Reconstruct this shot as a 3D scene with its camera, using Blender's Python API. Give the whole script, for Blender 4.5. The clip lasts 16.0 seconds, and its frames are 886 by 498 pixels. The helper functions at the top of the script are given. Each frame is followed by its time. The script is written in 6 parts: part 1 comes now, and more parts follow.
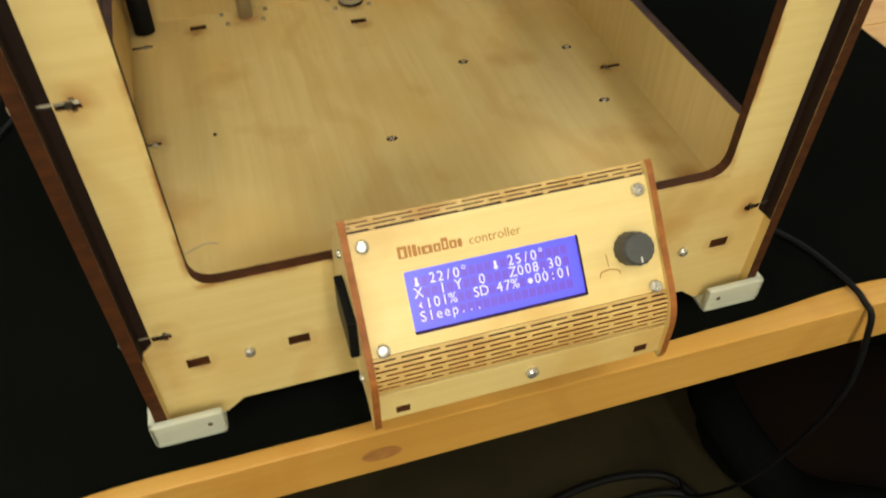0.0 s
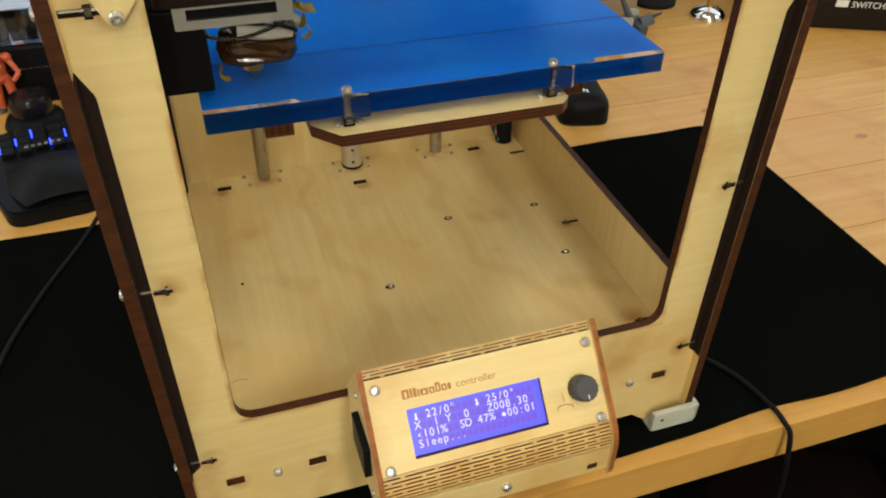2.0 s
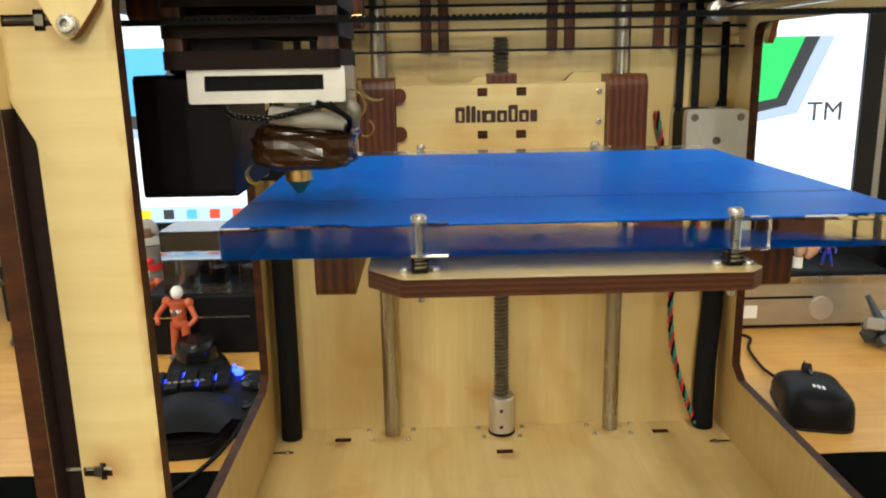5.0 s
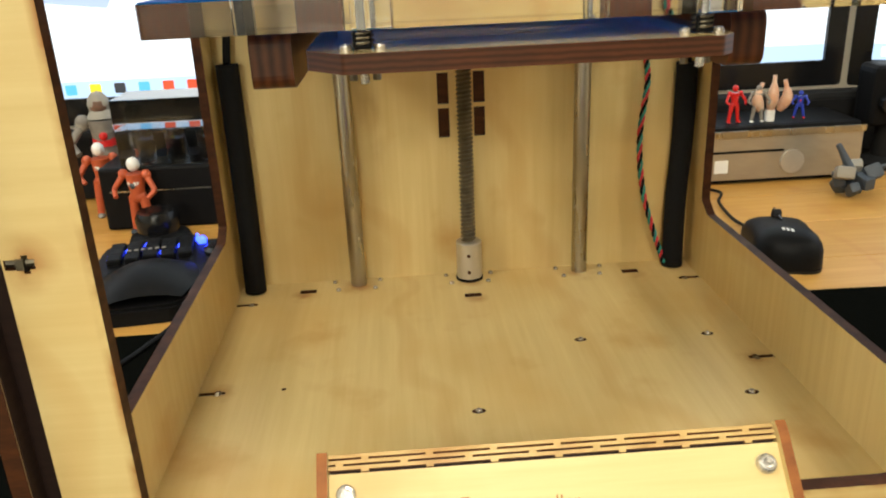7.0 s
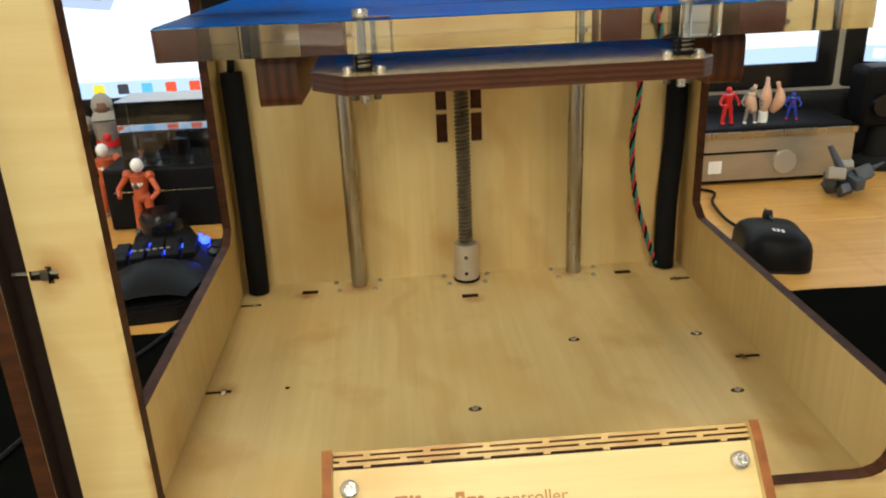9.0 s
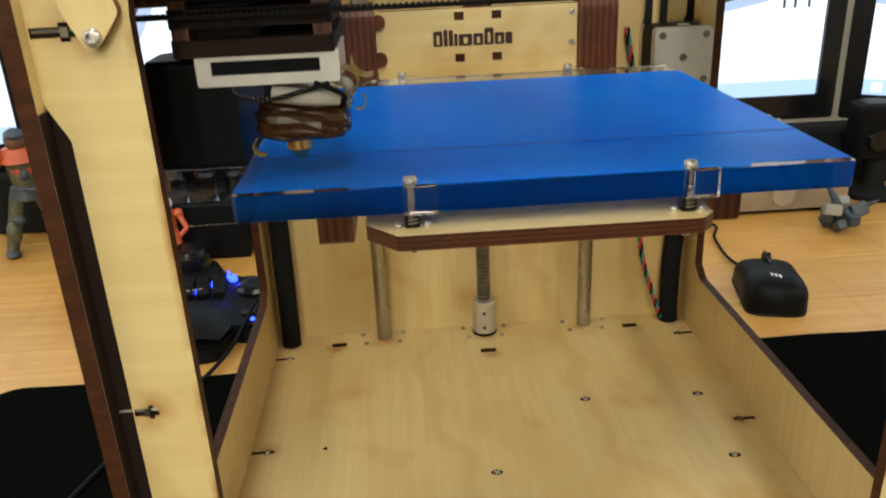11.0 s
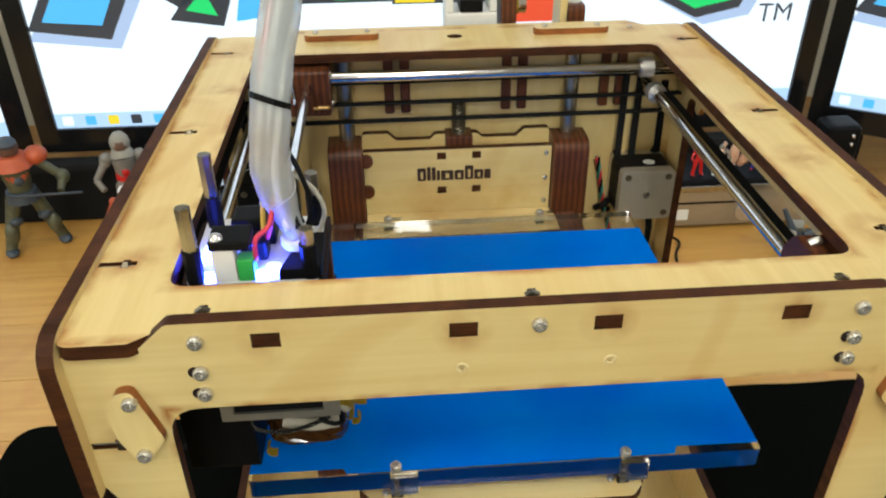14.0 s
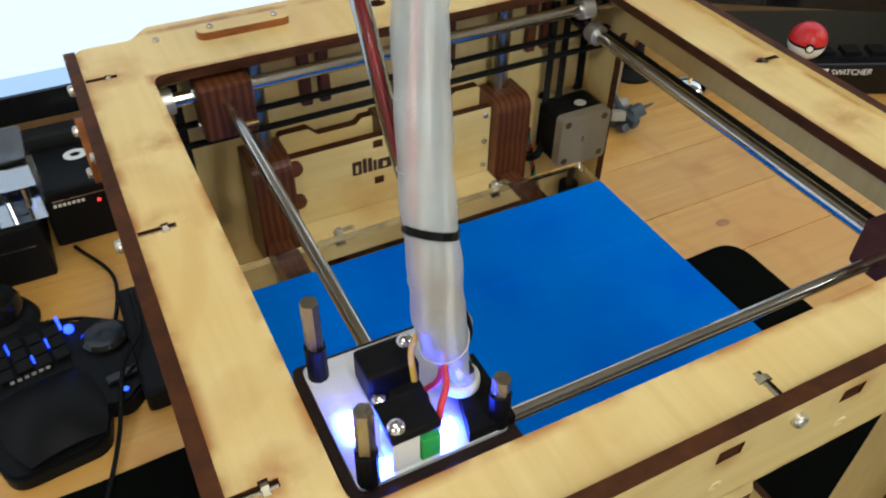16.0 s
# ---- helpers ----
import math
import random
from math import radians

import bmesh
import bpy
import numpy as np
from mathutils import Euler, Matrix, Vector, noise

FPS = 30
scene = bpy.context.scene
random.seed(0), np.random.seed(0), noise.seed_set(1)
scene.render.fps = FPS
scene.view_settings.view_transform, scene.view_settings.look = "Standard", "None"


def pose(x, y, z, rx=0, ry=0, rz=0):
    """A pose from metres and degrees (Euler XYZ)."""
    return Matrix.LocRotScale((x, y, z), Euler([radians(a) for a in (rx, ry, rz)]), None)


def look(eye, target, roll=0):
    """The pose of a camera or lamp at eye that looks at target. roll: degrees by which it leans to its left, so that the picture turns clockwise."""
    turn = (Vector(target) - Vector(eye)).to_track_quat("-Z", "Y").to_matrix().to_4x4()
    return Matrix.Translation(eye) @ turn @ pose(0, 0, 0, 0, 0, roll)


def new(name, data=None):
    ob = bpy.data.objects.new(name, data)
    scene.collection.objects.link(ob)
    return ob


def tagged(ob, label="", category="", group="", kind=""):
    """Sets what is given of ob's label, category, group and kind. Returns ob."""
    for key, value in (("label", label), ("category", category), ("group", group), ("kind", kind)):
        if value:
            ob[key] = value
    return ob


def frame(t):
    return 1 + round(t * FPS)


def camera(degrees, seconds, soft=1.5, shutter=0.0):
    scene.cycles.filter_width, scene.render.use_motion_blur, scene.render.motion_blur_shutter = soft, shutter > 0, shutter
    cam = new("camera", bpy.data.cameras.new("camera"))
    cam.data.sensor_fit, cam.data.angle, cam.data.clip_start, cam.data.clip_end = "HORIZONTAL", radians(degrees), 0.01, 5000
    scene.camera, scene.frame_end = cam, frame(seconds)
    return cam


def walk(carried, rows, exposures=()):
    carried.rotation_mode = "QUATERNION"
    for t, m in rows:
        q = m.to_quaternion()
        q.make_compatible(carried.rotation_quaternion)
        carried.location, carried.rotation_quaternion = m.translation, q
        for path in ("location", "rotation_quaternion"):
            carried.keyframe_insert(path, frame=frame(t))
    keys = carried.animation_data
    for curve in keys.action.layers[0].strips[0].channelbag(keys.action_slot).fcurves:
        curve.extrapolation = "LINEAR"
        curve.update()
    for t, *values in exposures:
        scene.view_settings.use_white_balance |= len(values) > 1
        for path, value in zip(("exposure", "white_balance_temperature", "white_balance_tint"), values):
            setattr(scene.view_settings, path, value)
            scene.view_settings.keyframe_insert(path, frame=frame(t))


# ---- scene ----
cam = camera(58.6, 16.0, soft=2.0, shutter=0.4)
PATH = [
    (0, (-0.1, -0.257, 0.315), (0.315, 1.078, -1.115), 0.4),
    (0.5, (-0.127, -0.28, 0.358), (0.375, 1.122, -0.977), -0.2),
    (1, (-0.134, -0.297, 0.4), (0.396, 1.165, -0.858), 1.1),
    (1.5, (-0.126, -0.31, 0.401), (0.394, 1.175, -0.834), 1.2),
    (2, (-0.123, -0.311, 0.404), (0.386, 1.177, -0.833), 1.1),
    (2.5, (-0.122, -0.311, 0.406), (0.386, 1.178, -0.829), 1.1),
    (3, (-0.107, -0.302, 0.411), (0.3, 1.279, -0.745), 0.9),
    (3.5, (-0.075, -0.259, 0.372), (0.167, 1.519, -0.511), 1.2),
    (5.8, (-0.043, -0.229, 0.26), (-0.037, 1.722, -0.179), -1.6),
    (6, (-0.04, -0.23, 0.256), (-0.037, 1.714, -0.215), -1.6),
    (6.5, (-0.04, -0.229, 0.237), (-0.01, 1.667, -0.4), -2.6),
    (7, (-0.044, -0.2225, 0.234), (0.0455, 1.644, -0.4805), -2.55),
    (7.5, (-0.046, -0.2205, 0.235), (0.0445, 1.640, -0.4945), -2.7),
    (8, (-0.043, -0.2255, 0.234), (0.0485, 1.6385, -0.4855), -2.45),
    (10.5, (-0.052, -0.25, 0.293), (0.037, 1.603, -0.455), -2.7),
    (11, (-0.056, -0.256, 0.316), (0.026, 1.591, -0.446), -2.6),
    (11.5, (-0.051, -0.259, 0.347), (0.025, 1.571, -0.457), -3.0),
    (12, (-0.05, -0.248, 0.389), (0.024, 1.567, -0.447), -1.9),
    (12.5, (-0.045, -0.237, 0.434), (0.007, 1.556, -0.45), -0.3),
    (13, (-0.037, -0.225, 0.462), (0.002, 1.539, -0.479), -1.3),
    (13.5, (-0.043, -0.221, 0.481), (0.024, 1.516, -0.508), -0.8),
    (14, (-0.049, -0.223, 0.514), (0.067, 1.46, -0.559), -0.6),
    (14.5, (-0.087, -0.17, 0.523), (0.175, 1.397, -0.692), -1.1),
    (15, (-0.13, -0.128, 0.531), (0.354, 1.319, -0.762), -0.5),
    (15.5, (-0.161, -0.099, 0.538), (0.444, 1.27, -0.789), 0.9),
    (16, (-0.171, -0.082, 0.544), (0.524, 1.235, -0.79), 1.2),
]
EXPOSURES = [(0, 0.08, 6800, 3), (0.5, 0.14, 6800, 3), (1, -0.02, 6550, 8), (3, -0.04, 6350, 9), (3.5, 0.06, 6300, 9), (6, 0.36, 6500, 7), (7, 0.34, 6600, 8), (8, 0.22, 6500, 9), (11, 0.11, 6200, 9), (12.5, 0.18, 6050, 8), (13.5, 0.03, 6100, 6), (14.5, -0.05, 6000, 6), (15, -0.06, 5950, 7), (16, -0.22, 5850, 7)]
walk(cam, [(t, look(eye, target, roll)) for t, eye, target, roll in PATH], EXPOSURES)

# ---------------------------------------------------------------- light
world = bpy.data.worlds.new("room_air")
scene.world = world
world.use_nodes = True
world.node_tree.nodes["Background"].inputs[0].default_value = (1.0, 0.86, 0.68, 1)
world.node_tree.nodes["Background"].inputs[1].default_value = 0.05


def ceiling_area(x, y, z, size, watts, colour):
    lamp = bpy.data.lights.new("ceiling_light_glow", "AREA")
    lamp.shape, lamp.size, lamp.size_y = "RECTANGLE", size[0], size[1]
    lamp.energy, lamp.color = watts, colour
    ob = new("ceiling_light_glow", lamp)
    ob.matrix_world = pose(x, y, z)
    return ob


LAMPS = [(-1.75, -0.8, 0.5, 0.5, 22.0), (1.95, -0.8, 0.5, 0.5, 20.0), (0.02, -0.72, 0.14, 0.8, 9.0), (0.02, -2.0, 0.14, 1.0, 26.0), (-0.9, -4.3, 0.14, 1.0, 95.0), (-0.3, 0.15, 0.5, 0.5, 4.0)]
CEILING = 1.65
for lx, ly, wide, deep, watts in LAMPS:
    ceiling_area(lx, ly, CEILING - 0.05, (wide, deep), watts, (0.925, 0.895, 0.79))


# ---------------------------------------------------------------- materials
def material(name, colour, rough=0.5, metal=0.0, second=None, scale=(40, 40, 40), amount=0.5, stain=None, stain_scale=6.0,
             bump=0.0, bump_scale=None, coat=0.0, island=0.0, spec=0.5, blotch=None):
    m = bpy.data.materials.new(name)
    m.use_nodes = True
    nt = m.node_tree
    n, link = nt.nodes, nt.links.new
    b = n["Principled BSDF"]
    b.inputs["Roughness"].default_value = rough
    b.inputs["Metallic"].default_value = metal
    b.inputs["Coat Weight"].default_value = coat
    b.inputs["Specular IOR Level"].default_value = spec
    co = n.new("ShaderNodeTexCoord")
    mp = n.new("ShaderNodeMapping")
    mp.inputs["Scale"].default_value = scale
    link(co.outputs["Object"], mp.inputs[0])
    grain = n.new("ShaderNodeTexNoise")
    grain.inputs["Scale"].default_value = 1.0
    grain.inputs["Detail"].default_value = 5.0
    grain.inputs["Roughness"].default_value = 0.65
    link(mp.outputs[0], grain.inputs["Vector"])
    ramp = n.new("ShaderNodeMapRange")
    ramp.inputs["From Min"].default_value, ramp.inputs["From Max"].default_value = 0.3, 0.7
    ramp.inputs["To Max"].default_value = amount
    link(grain.outputs[0], ramp.inputs["Value"])
    mix = n.new("ShaderNodeMix")
    mix.data_type = "RGBA"
    second = second or tuple(0.75 * c for c in colour)
    mix.inputs[6].default_value, mix.inputs[7].default_value = (*colour, 1), (*second, 1)
    link(ramp.outputs[0], mix.inputs[0])
    out = mix.outputs[2]
    if stain:
        cloud = n.new("ShaderNodeTexNoise")
        cloud.inputs["Scale"].default_value, cloud.inputs["Detail"].default_value = stain_scale, 3.0
        link(co.outputs["Object"], cloud.inputs["Vector"])
        r2 = n.new("ShaderNodeMapRange")
        r2.inputs["From Min"].default_value, r2.inputs["From Max"].default_value = 0.45, 0.75
        link(cloud.outputs[0], r2.inputs["Value"])
        mix2 = n.new("ShaderNodeMix")
        mix2.data_type = "RGBA"
        mix2.inputs[7].default_value = (*stain, 1)
        link(out, mix2.inputs[6])
        link(r2.outputs[0], mix2.inputs[0])
        out = mix2.outputs[2]
    if blotch:
        spot = n.new("ShaderNodeTexNoise")
        spot.inputs["Scale"].default_value, spot.inputs["Detail"].default_value = 15.0, 4.0
        link(co.outputs["Object"], spot.inputs["Vector"])
        r4 = n.new("ShaderNodeMapRange")
        r4.inputs["From Min"].default_value, r4.inputs["From Max"].default_value = 0.57, 0.75
        r4.inputs["To Max"].default_value = 0.65
        link(spot.outputs[0], r4.inputs["Value"])
        vein = n.new("ShaderNodeTexWave")
        vein.inputs["Scale"].default_value, vein.inputs["Distortion"].default_value = 2.2, 9.0
        vein.inputs["Detail"].default_value, vein.inputs["Detail Scale"].default_value = 3.0, 1.6
        link(co.outputs["Object"], vein.inputs["Vector"])
        r5 = n.new("ShaderNodeMapRange")
        r5.inputs["From Min"].default_value, r5.inputs["From Max"].default_value = 0.93, 1.0
        r5.inputs["To Max"].default_value = 0.22
        link(vein.outputs["Fac"], r5.inputs["Value"])
        most = n.new("ShaderNodeMath")
        most.operation = "MAXIMUM"
        link(r4.outputs[0], most.inputs[0])
        link(r5.outputs[0], most.inputs[1])
        mix4 = n.new("ShaderNodeMix")
        mix4.data_type = "RGBA"
        mix4.inputs[7].default_value = (*blotch, 1)
        link(out, mix4.inputs[6])
        link(most.outputs[0], mix4.inputs[0])
        out = mix4.outputs[2]
    if island:
        info = n.new("ShaderNodeObjectInfo")
        r3 = n.new("ShaderNodeMapRange")
        r3.inputs["To Min"].default_value, r3.inputs["To Max"].default_value = 1 - island, 1 + island
        link(info.outputs["Random"], r3.inputs["Value"])
        hsv = n.new("ShaderNodeHueSaturation")
        link(out, hsv.inputs["Color"])
        link(r3.outputs[0], hsv.inputs["Value"])
        out = hsv.outputs[0]
    link(out, b.inputs["Base Color"])
    rr = n.new("ShaderNodeMapRange")
    rr.inputs["To Min"].default_value, rr.inputs["To Max"].default_value = max(0.03, rough - 0.1), min(1, rough + 0.1)
    link(grain.outputs[0], rr.inputs["Value"])
    link(rr.outputs[0], b.inputs["Roughness"])
    if bump:
        bp = n.new("ShaderNodeBump")
        bp.inputs["Strength"].default_value, bp.inputs["Distance"].default_value = bump, 0.0006
        src = grain
        if bump_scale:
            src = n.new("ShaderNodeTexNoise")
            src.inputs["Scale"].default_value = bump_scale
            link(co.outputs["Object"], src.inputs["Vector"])
        link(src.outputs[0], bp.inputs["Height"])
        link(bp.outputs[0], b.inputs["Normal"])
    return m


def layered(name, dark, light, axis, bands):
    """Laser-cut plywood edge: dark veneers in bands across the board's thickness, charred and streaked."""
    m = material(name, dark, 0.38, second=light, scale=(30, 30, 30), amount=0.7, bump=0.25, spec=0.35)
    n, link = m.node_tree.nodes, m.node_tree.links.new
    b = n["Principled BSDF"]
    wave = n.new("ShaderNodeTexWave")
    wave.bands_direction = axis
    wave.inputs["Scale"].default_value = bands
    wave.inputs["Distortion"].default_value = 1.6
    wave.inputs["Detail"].default_value = 2.0
    co = next(x for x in n if x.type == "TEX_COORD")
    link(co.outputs["Object"], wave.inputs["Vector"])
    mix = n.new("ShaderNodeMix")
    mix.data_type = "RGBA"
    mix.blend_type = "MULTIPLY"
    mix.inputs[0].default_value = 0.55
    old = b.inputs["Base Color"].links[0].from_socket
    link(old, mix.inputs[6])
    link(wave.outputs["Color"], mix.inputs[7])
    link(mix.outputs[2], b.inputs["Base Color"])
    return m


def glowing(name, colour, strength):
    m = bpy.data.materials.new(name)
    m.use_nodes = True
    b = m.node_tree.nodes["Principled BSDF"]
    b.inputs["Base Color"].default_value = (0.02, 0.02, 0.02, 1)
    b.inputs["Emission Color"].default_value = (*colour, 1)
    b.inputs["Emission Strength"].default_value = strength
    b.inputs["Roughness"].default_value = 0.3
    return m


def clear(name, colour, rough, ior):
    m = bpy.data.materials.new(name)
    m.use_nodes = True
    b = m.node_tree.nodes["Principled BSDF"]
    b.inputs["Base Color"].default_value = (*colour, 1)
    b.inputs["Transmission Weight"].default_value = 1.0
    b.inputs["Roughness"].default_value = rough
    b.inputs["IOR"].default_value = ior
    return m


WOOD, WOOD2, WARM = (0.74, 0.585, 0.270), (0.59, 0.415, 0.155), (0.64, 0.43, 0.150)
birch_up = material("birch_grain_upright", WOOD, 0.42, second=WOOD2, scale=(160, 160, 7), amount=0.5, stain=WARM, stain_scale=9, bump=0.12, blotch=(0.50, 0.25, 0.055))
birch_deep = material("birch_grain_deep", WOOD, 0.42, second=WOOD2, scale=(160, 7, 160), amount=0.5, stain=WARM, stain_scale=8, bump=0.12, blotch=(0.50, 0.25, 0.055))
birch_wide = material("birch_grain_wide", WOOD, 0.42, second=WOOD2, scale=(7, 160, 160), amount=0.5, stain=WARM, stain_scale=9, bump=0.12, blotch=(0.50, 0.25, 0.055))


def scorched(name, scale, axes, rects, spots, reach=0.0045):
    """Birch with laser scorch: patchy amber burns along the cut outlines and smoke marks round slots. axes: the board's two axes."""
    m = material(name, WOOD, 0.42, second=WOOD2, scale=scale, amount=0.5, stain=WARM, stain_scale=9, bump=0.12, blotch=(0.50, 0.25, 0.055))
    n, link = m.node_tree.nodes, m.node_tree.links.new
    b = n["Principled BSDF"]

    def calc(kind, a, c=None):
        o = n.new("ShaderNodeMath")
        o.operation = kind
        for k, v in enumerate((a, c)):
            if v is None:
                continue
            if isinstance(v, (int, float)):
                o.inputs[k].default_value = v
            else:
                link(v, o.inputs[k])
        return o.outputs[0]

    co = next(x for x in n if x.type == "TEX_COORD")
    sep = n.new("ShaderNodeSeparateXYZ")
    link(co.outputs["Object"], sep.inputs[0])
    u, v = (sep.outputs[k] for k in axes)
    burn = None
    for u0, v0, u1, v1 in rects:
        du = calc("SUBTRACT", calc("ABSOLUTE", calc("SUBTRACT", u, (u0 + u1) / 2)), abs(u1 - u0) / 2)
        dv = calc("SUBTRACT", calc("ABSOLUTE", calc("SUBTRACT", v, (v0 + v1) / 2)), abs(v1 - v0) / 2)
        near = calc("SUBTRACT", 1.0, calc("MINIMUM", calc("DIVIDE", calc("ABSOLUTE", calc("MAXIMUM", du, dv)), reach), 1.0))
        burn = near if burn is None else calc("MAXIMUM", burn, near)
    for su, sv, rad in spots:
        far = calc("SQRT", calc("ADD", calc("POWER", calc("SUBTRACT", u, su), 2.0), calc("POWER", calc("SUBTRACT", v, sv), 2.0)))
        near = calc("SUBTRACT", 1.0, calc("MINIMUM", calc("DIVIDE", far, rad), 1.0))
        burn = near if burn is None else calc("MAXIMUM", burn, near)
    smoke = n.new("ShaderNodeTexNoise")
    smoke.inputs["Scale"].default_value, smoke.inputs["Detail"].default_value = 55.0, 4.0
    link(co.outputs["Object"], smoke.inputs["Vector"])
    patch = n.new("ShaderNodeMapRange")
    patch.inputs["From Min"].default_value, patch.inputs["From Max"].default_value = 0.38, 0.62
    patch.inputs["To Max"].default_value = 0.95
    link(smoke.outputs[0], patch.inputs["Value"])
    mix = n.new("ShaderNodeMix")
    mix.data_type = "RGBA"
    link(calc("MULTIPLY", burn, patch.outputs[0]), mix.inputs[0])
    link(b.inputs["Base Color"].links[0].from_socket, mix.inputs[6])
    mix.inputs[7].default_value = (0.36, 0.135, 0.025, 1)
    link(mix.outputs[2], b.inputs["Base Color"])
    return m


SLOT_Y = (0.05, 0.179, 0.309)
birch_top = scorched("scorched_birch_top", (160, 7, 160), (0, 1), [(-0.1378, 0.032, 0.1355, 0.3005), (-0.169, 0.0, 0.169, 0.35)],
                     [(sx * 0.155, y, 0.016) for sx in (-1, 1) for y in SLOT_Y] + [(-0.15, 0.235, 0.02), (0.128, 0.338, 0.014), (0.155, 0.12, 0.018)])
birch_front = scorched("scorched_birch_front", (7, 160, 160), (0, 2), [(-0.1375, 0.049, 0.1345, 0.3065)],
                       [(x, 0.337, 0.012) for x in (-0.097, -0.0265, 0.0265, 0.097)] + [(x, -0.003, 0.011) for x in (-0.146, -0.096, 0.096, 0.144)]
                       + [(sx * 0.156, z, 0.011) for sx in (-1, 1) for z in (0.290, 0.152, 0.021)], 0.0030)
birch_floor = scorched("scorched_birch_floor", (160, 7, 160), (0, 1), [], [(-0.121, 0.309, 0.013), (0.003, 0.288, 0.010), (0.124, 0.313, 0.010), (-0.082, 0.322, 0.018), (0.085, 0.322, 0.018), (0.0, 0.32, 0.014),
                                                                          (-0.157, 0.179, 0.012), (0.157, 0.179, 0.012), (0.155, 0.05, 0.018), (0.12, 0.03, 0.02)])
birch_gloss = material("varnished_birch", WOOD, 0.25, second=WOOD2, scale=(7, 160, 160), amount=0.5, stain=WARM, stain_scale=9, coat=1.0, blotch=(0.50, 0.25, 0.055))
toasted = material("toasted_birch", (0.60, 0.42, 0.165), 0.45, second=(0.46, 0.27, 0.08), scale=(60, 200, 200), amount=0.8, stain=(0.42, 0.22, 0.06), stain_scale=40)
white_wood = material("splintered_birch", (0.78, 0.66, 0.36), 0.6, second=(0.55, 0.38, 0.14), scale=(400, 400, 400), amount=0.8)
char = material("charred_edge", (0.085, 0.028, 0.009), 0.55, second=(0.022, 0.008, 0.004), scale=(60, 60, 240), amount=0.9, bump=0.3, spec=0.15)
char_red = material("toasted_edge", (0.34, 0.12, 0.028), 0.5, second=(0.14, 0.042, 0.012), scale=(60, 60, 200), amount=0.8, bump=0.2, spec=0.25)
stack = layered("stacked_plywood", (0.165, 0.050, 0.018), (0.055, 0.017, 0.007), "X", 72.0)
stack_y = layered("stacked_plywood_deep", (0.165, 0.050, 0.018), (0.055, 0.017, 0.007), "Y", 72.0)
stack_z = layered("stacked_plywood_flat", (0.12, 0.038, 0.014), (0.04, 0.013, 0.006), "Z", 150.0)
steel = material("bright_steel", (0.74, 0.73, 0.72), 0.13, 1.0, scale=(200, 200, 200), amount=0.2)
worn_steel = material("worn_steel", (0.46, 0.43, 0.35), 0.28, 1.0, second=(0.30, 0.27, 0.23), scale=(60, 60, 12), amount=0.6)
screw_steel = material("screw_steel", (0.72, 0.69, 0.63), 0.26, 0.75, second=(0.22, 0.20, 0.18), scale=(300, 300, 300), amount=0.5)
thread = material("oily_thread", (0.27, 0.24, 0.18), 0.38, 1.0, second=(0.05, 0.045, 0.04), scale=(90, 90, 90), amount=0.6)
aluminium = material("cast_aluminium", (0.66, 0.64, 0.60), 0.42, 0.9, scale=(120, 120, 120), amount=0.3, bump=0.1)
brass = material("brass", (0.65, 0.42, 0.16), 0.3, 1.0, scale=(90, 90, 90), amount=0.4)
black = material("black_plastic", (0.0045, 0.0045, 0.005), 0.45, second=(0.008, 0.008, 0.0085), scale=(300, 300, 300), amount=0.6, bump=0.15, spec=0.09)
gloss_black = material("glossy_black_plastic", (0.006, 0.006, 0.0065), 0.18, second=(0.009, 0.009, 0.01), scale=(50, 50, 50), spec=0.3)
rubber = material("black_rubber", (0.008, 0.008, 0.008), 0.75, second=(0.013, 0.0125, 0.012), scale=(200, 200, 200), bump=0.2, spec=0.2)
sleeve = material("woven_black_sleeve", (0.006, 0.006, 0.0065), 0.8, second=(0.014, 0.014, 0.014), scale=(900, 900, 900), bump=0.5, spec=0.15)
cloth = material("black_desk_mat_cloth", (0.0026, 0.0031, 0.0026), 0.95, second=(0.0042, 0.0046, 0.004), scale=(900, 900, 900), amount=0.8, stain=(0.0042, 0.0048, 0.0042), stain_scale=5, bump=0.4, spec=0.0)
tape_blue = material("blue_masking_tape", (0.0, 0.210, 1.0), 0.36, second=(0.0, 0.255, 1.0), scale=(40, 500, 200), amount=0.8, stain=(0.0, 0.150, 0.92), stain_scale=17, bump=0.3, island=0.03, spec=0.16)
nt = tape_blue.node_tree
through_light = nt.nodes.new("ShaderNodeBsdfTranslucent")
through_light.inputs["Color"].default_value = (0.0, 0.34, 1.0, 1)
blend = nt.nodes.new("ShaderNodeMixShader")
blend.inputs[0].default_value = 0.33
nt.links.new(nt.nodes["Principled BSDF"].outputs[0], blend.inputs[1])
nt.links.new(through_light.outputs[0], blend.inputs[2])
nt.links.new(blend.outputs[0], nt.nodes["Material Output"].inputs["Surface"])
tape_under = bpy.data.materials.new("blue_tape_underside")
tape_under.use_nodes = True
under = tape_under.node_tree.nodes.new("ShaderNodeBsdfTranslucent")
under.inputs["Color"].default_value = (0.0, 0.56, 1.0, 1)
under_face = tape_under.node_tree.nodes.new("ShaderNodeBsdfDiffuse")
under_face.inputs["Color"].default_value = (0.0, 0.18, 1.0, 1)
under_mix = tape_under.node_tree.nodes.new("ShaderNodeMixShader")
under_mix.inputs[0].default_value = 0.12
tape_under.node_tree.links.new(under.outputs[0], under_mix.inputs[1])
tape_under.node_tree.links.new(under_face.outputs[0], under_mix.inputs[2])
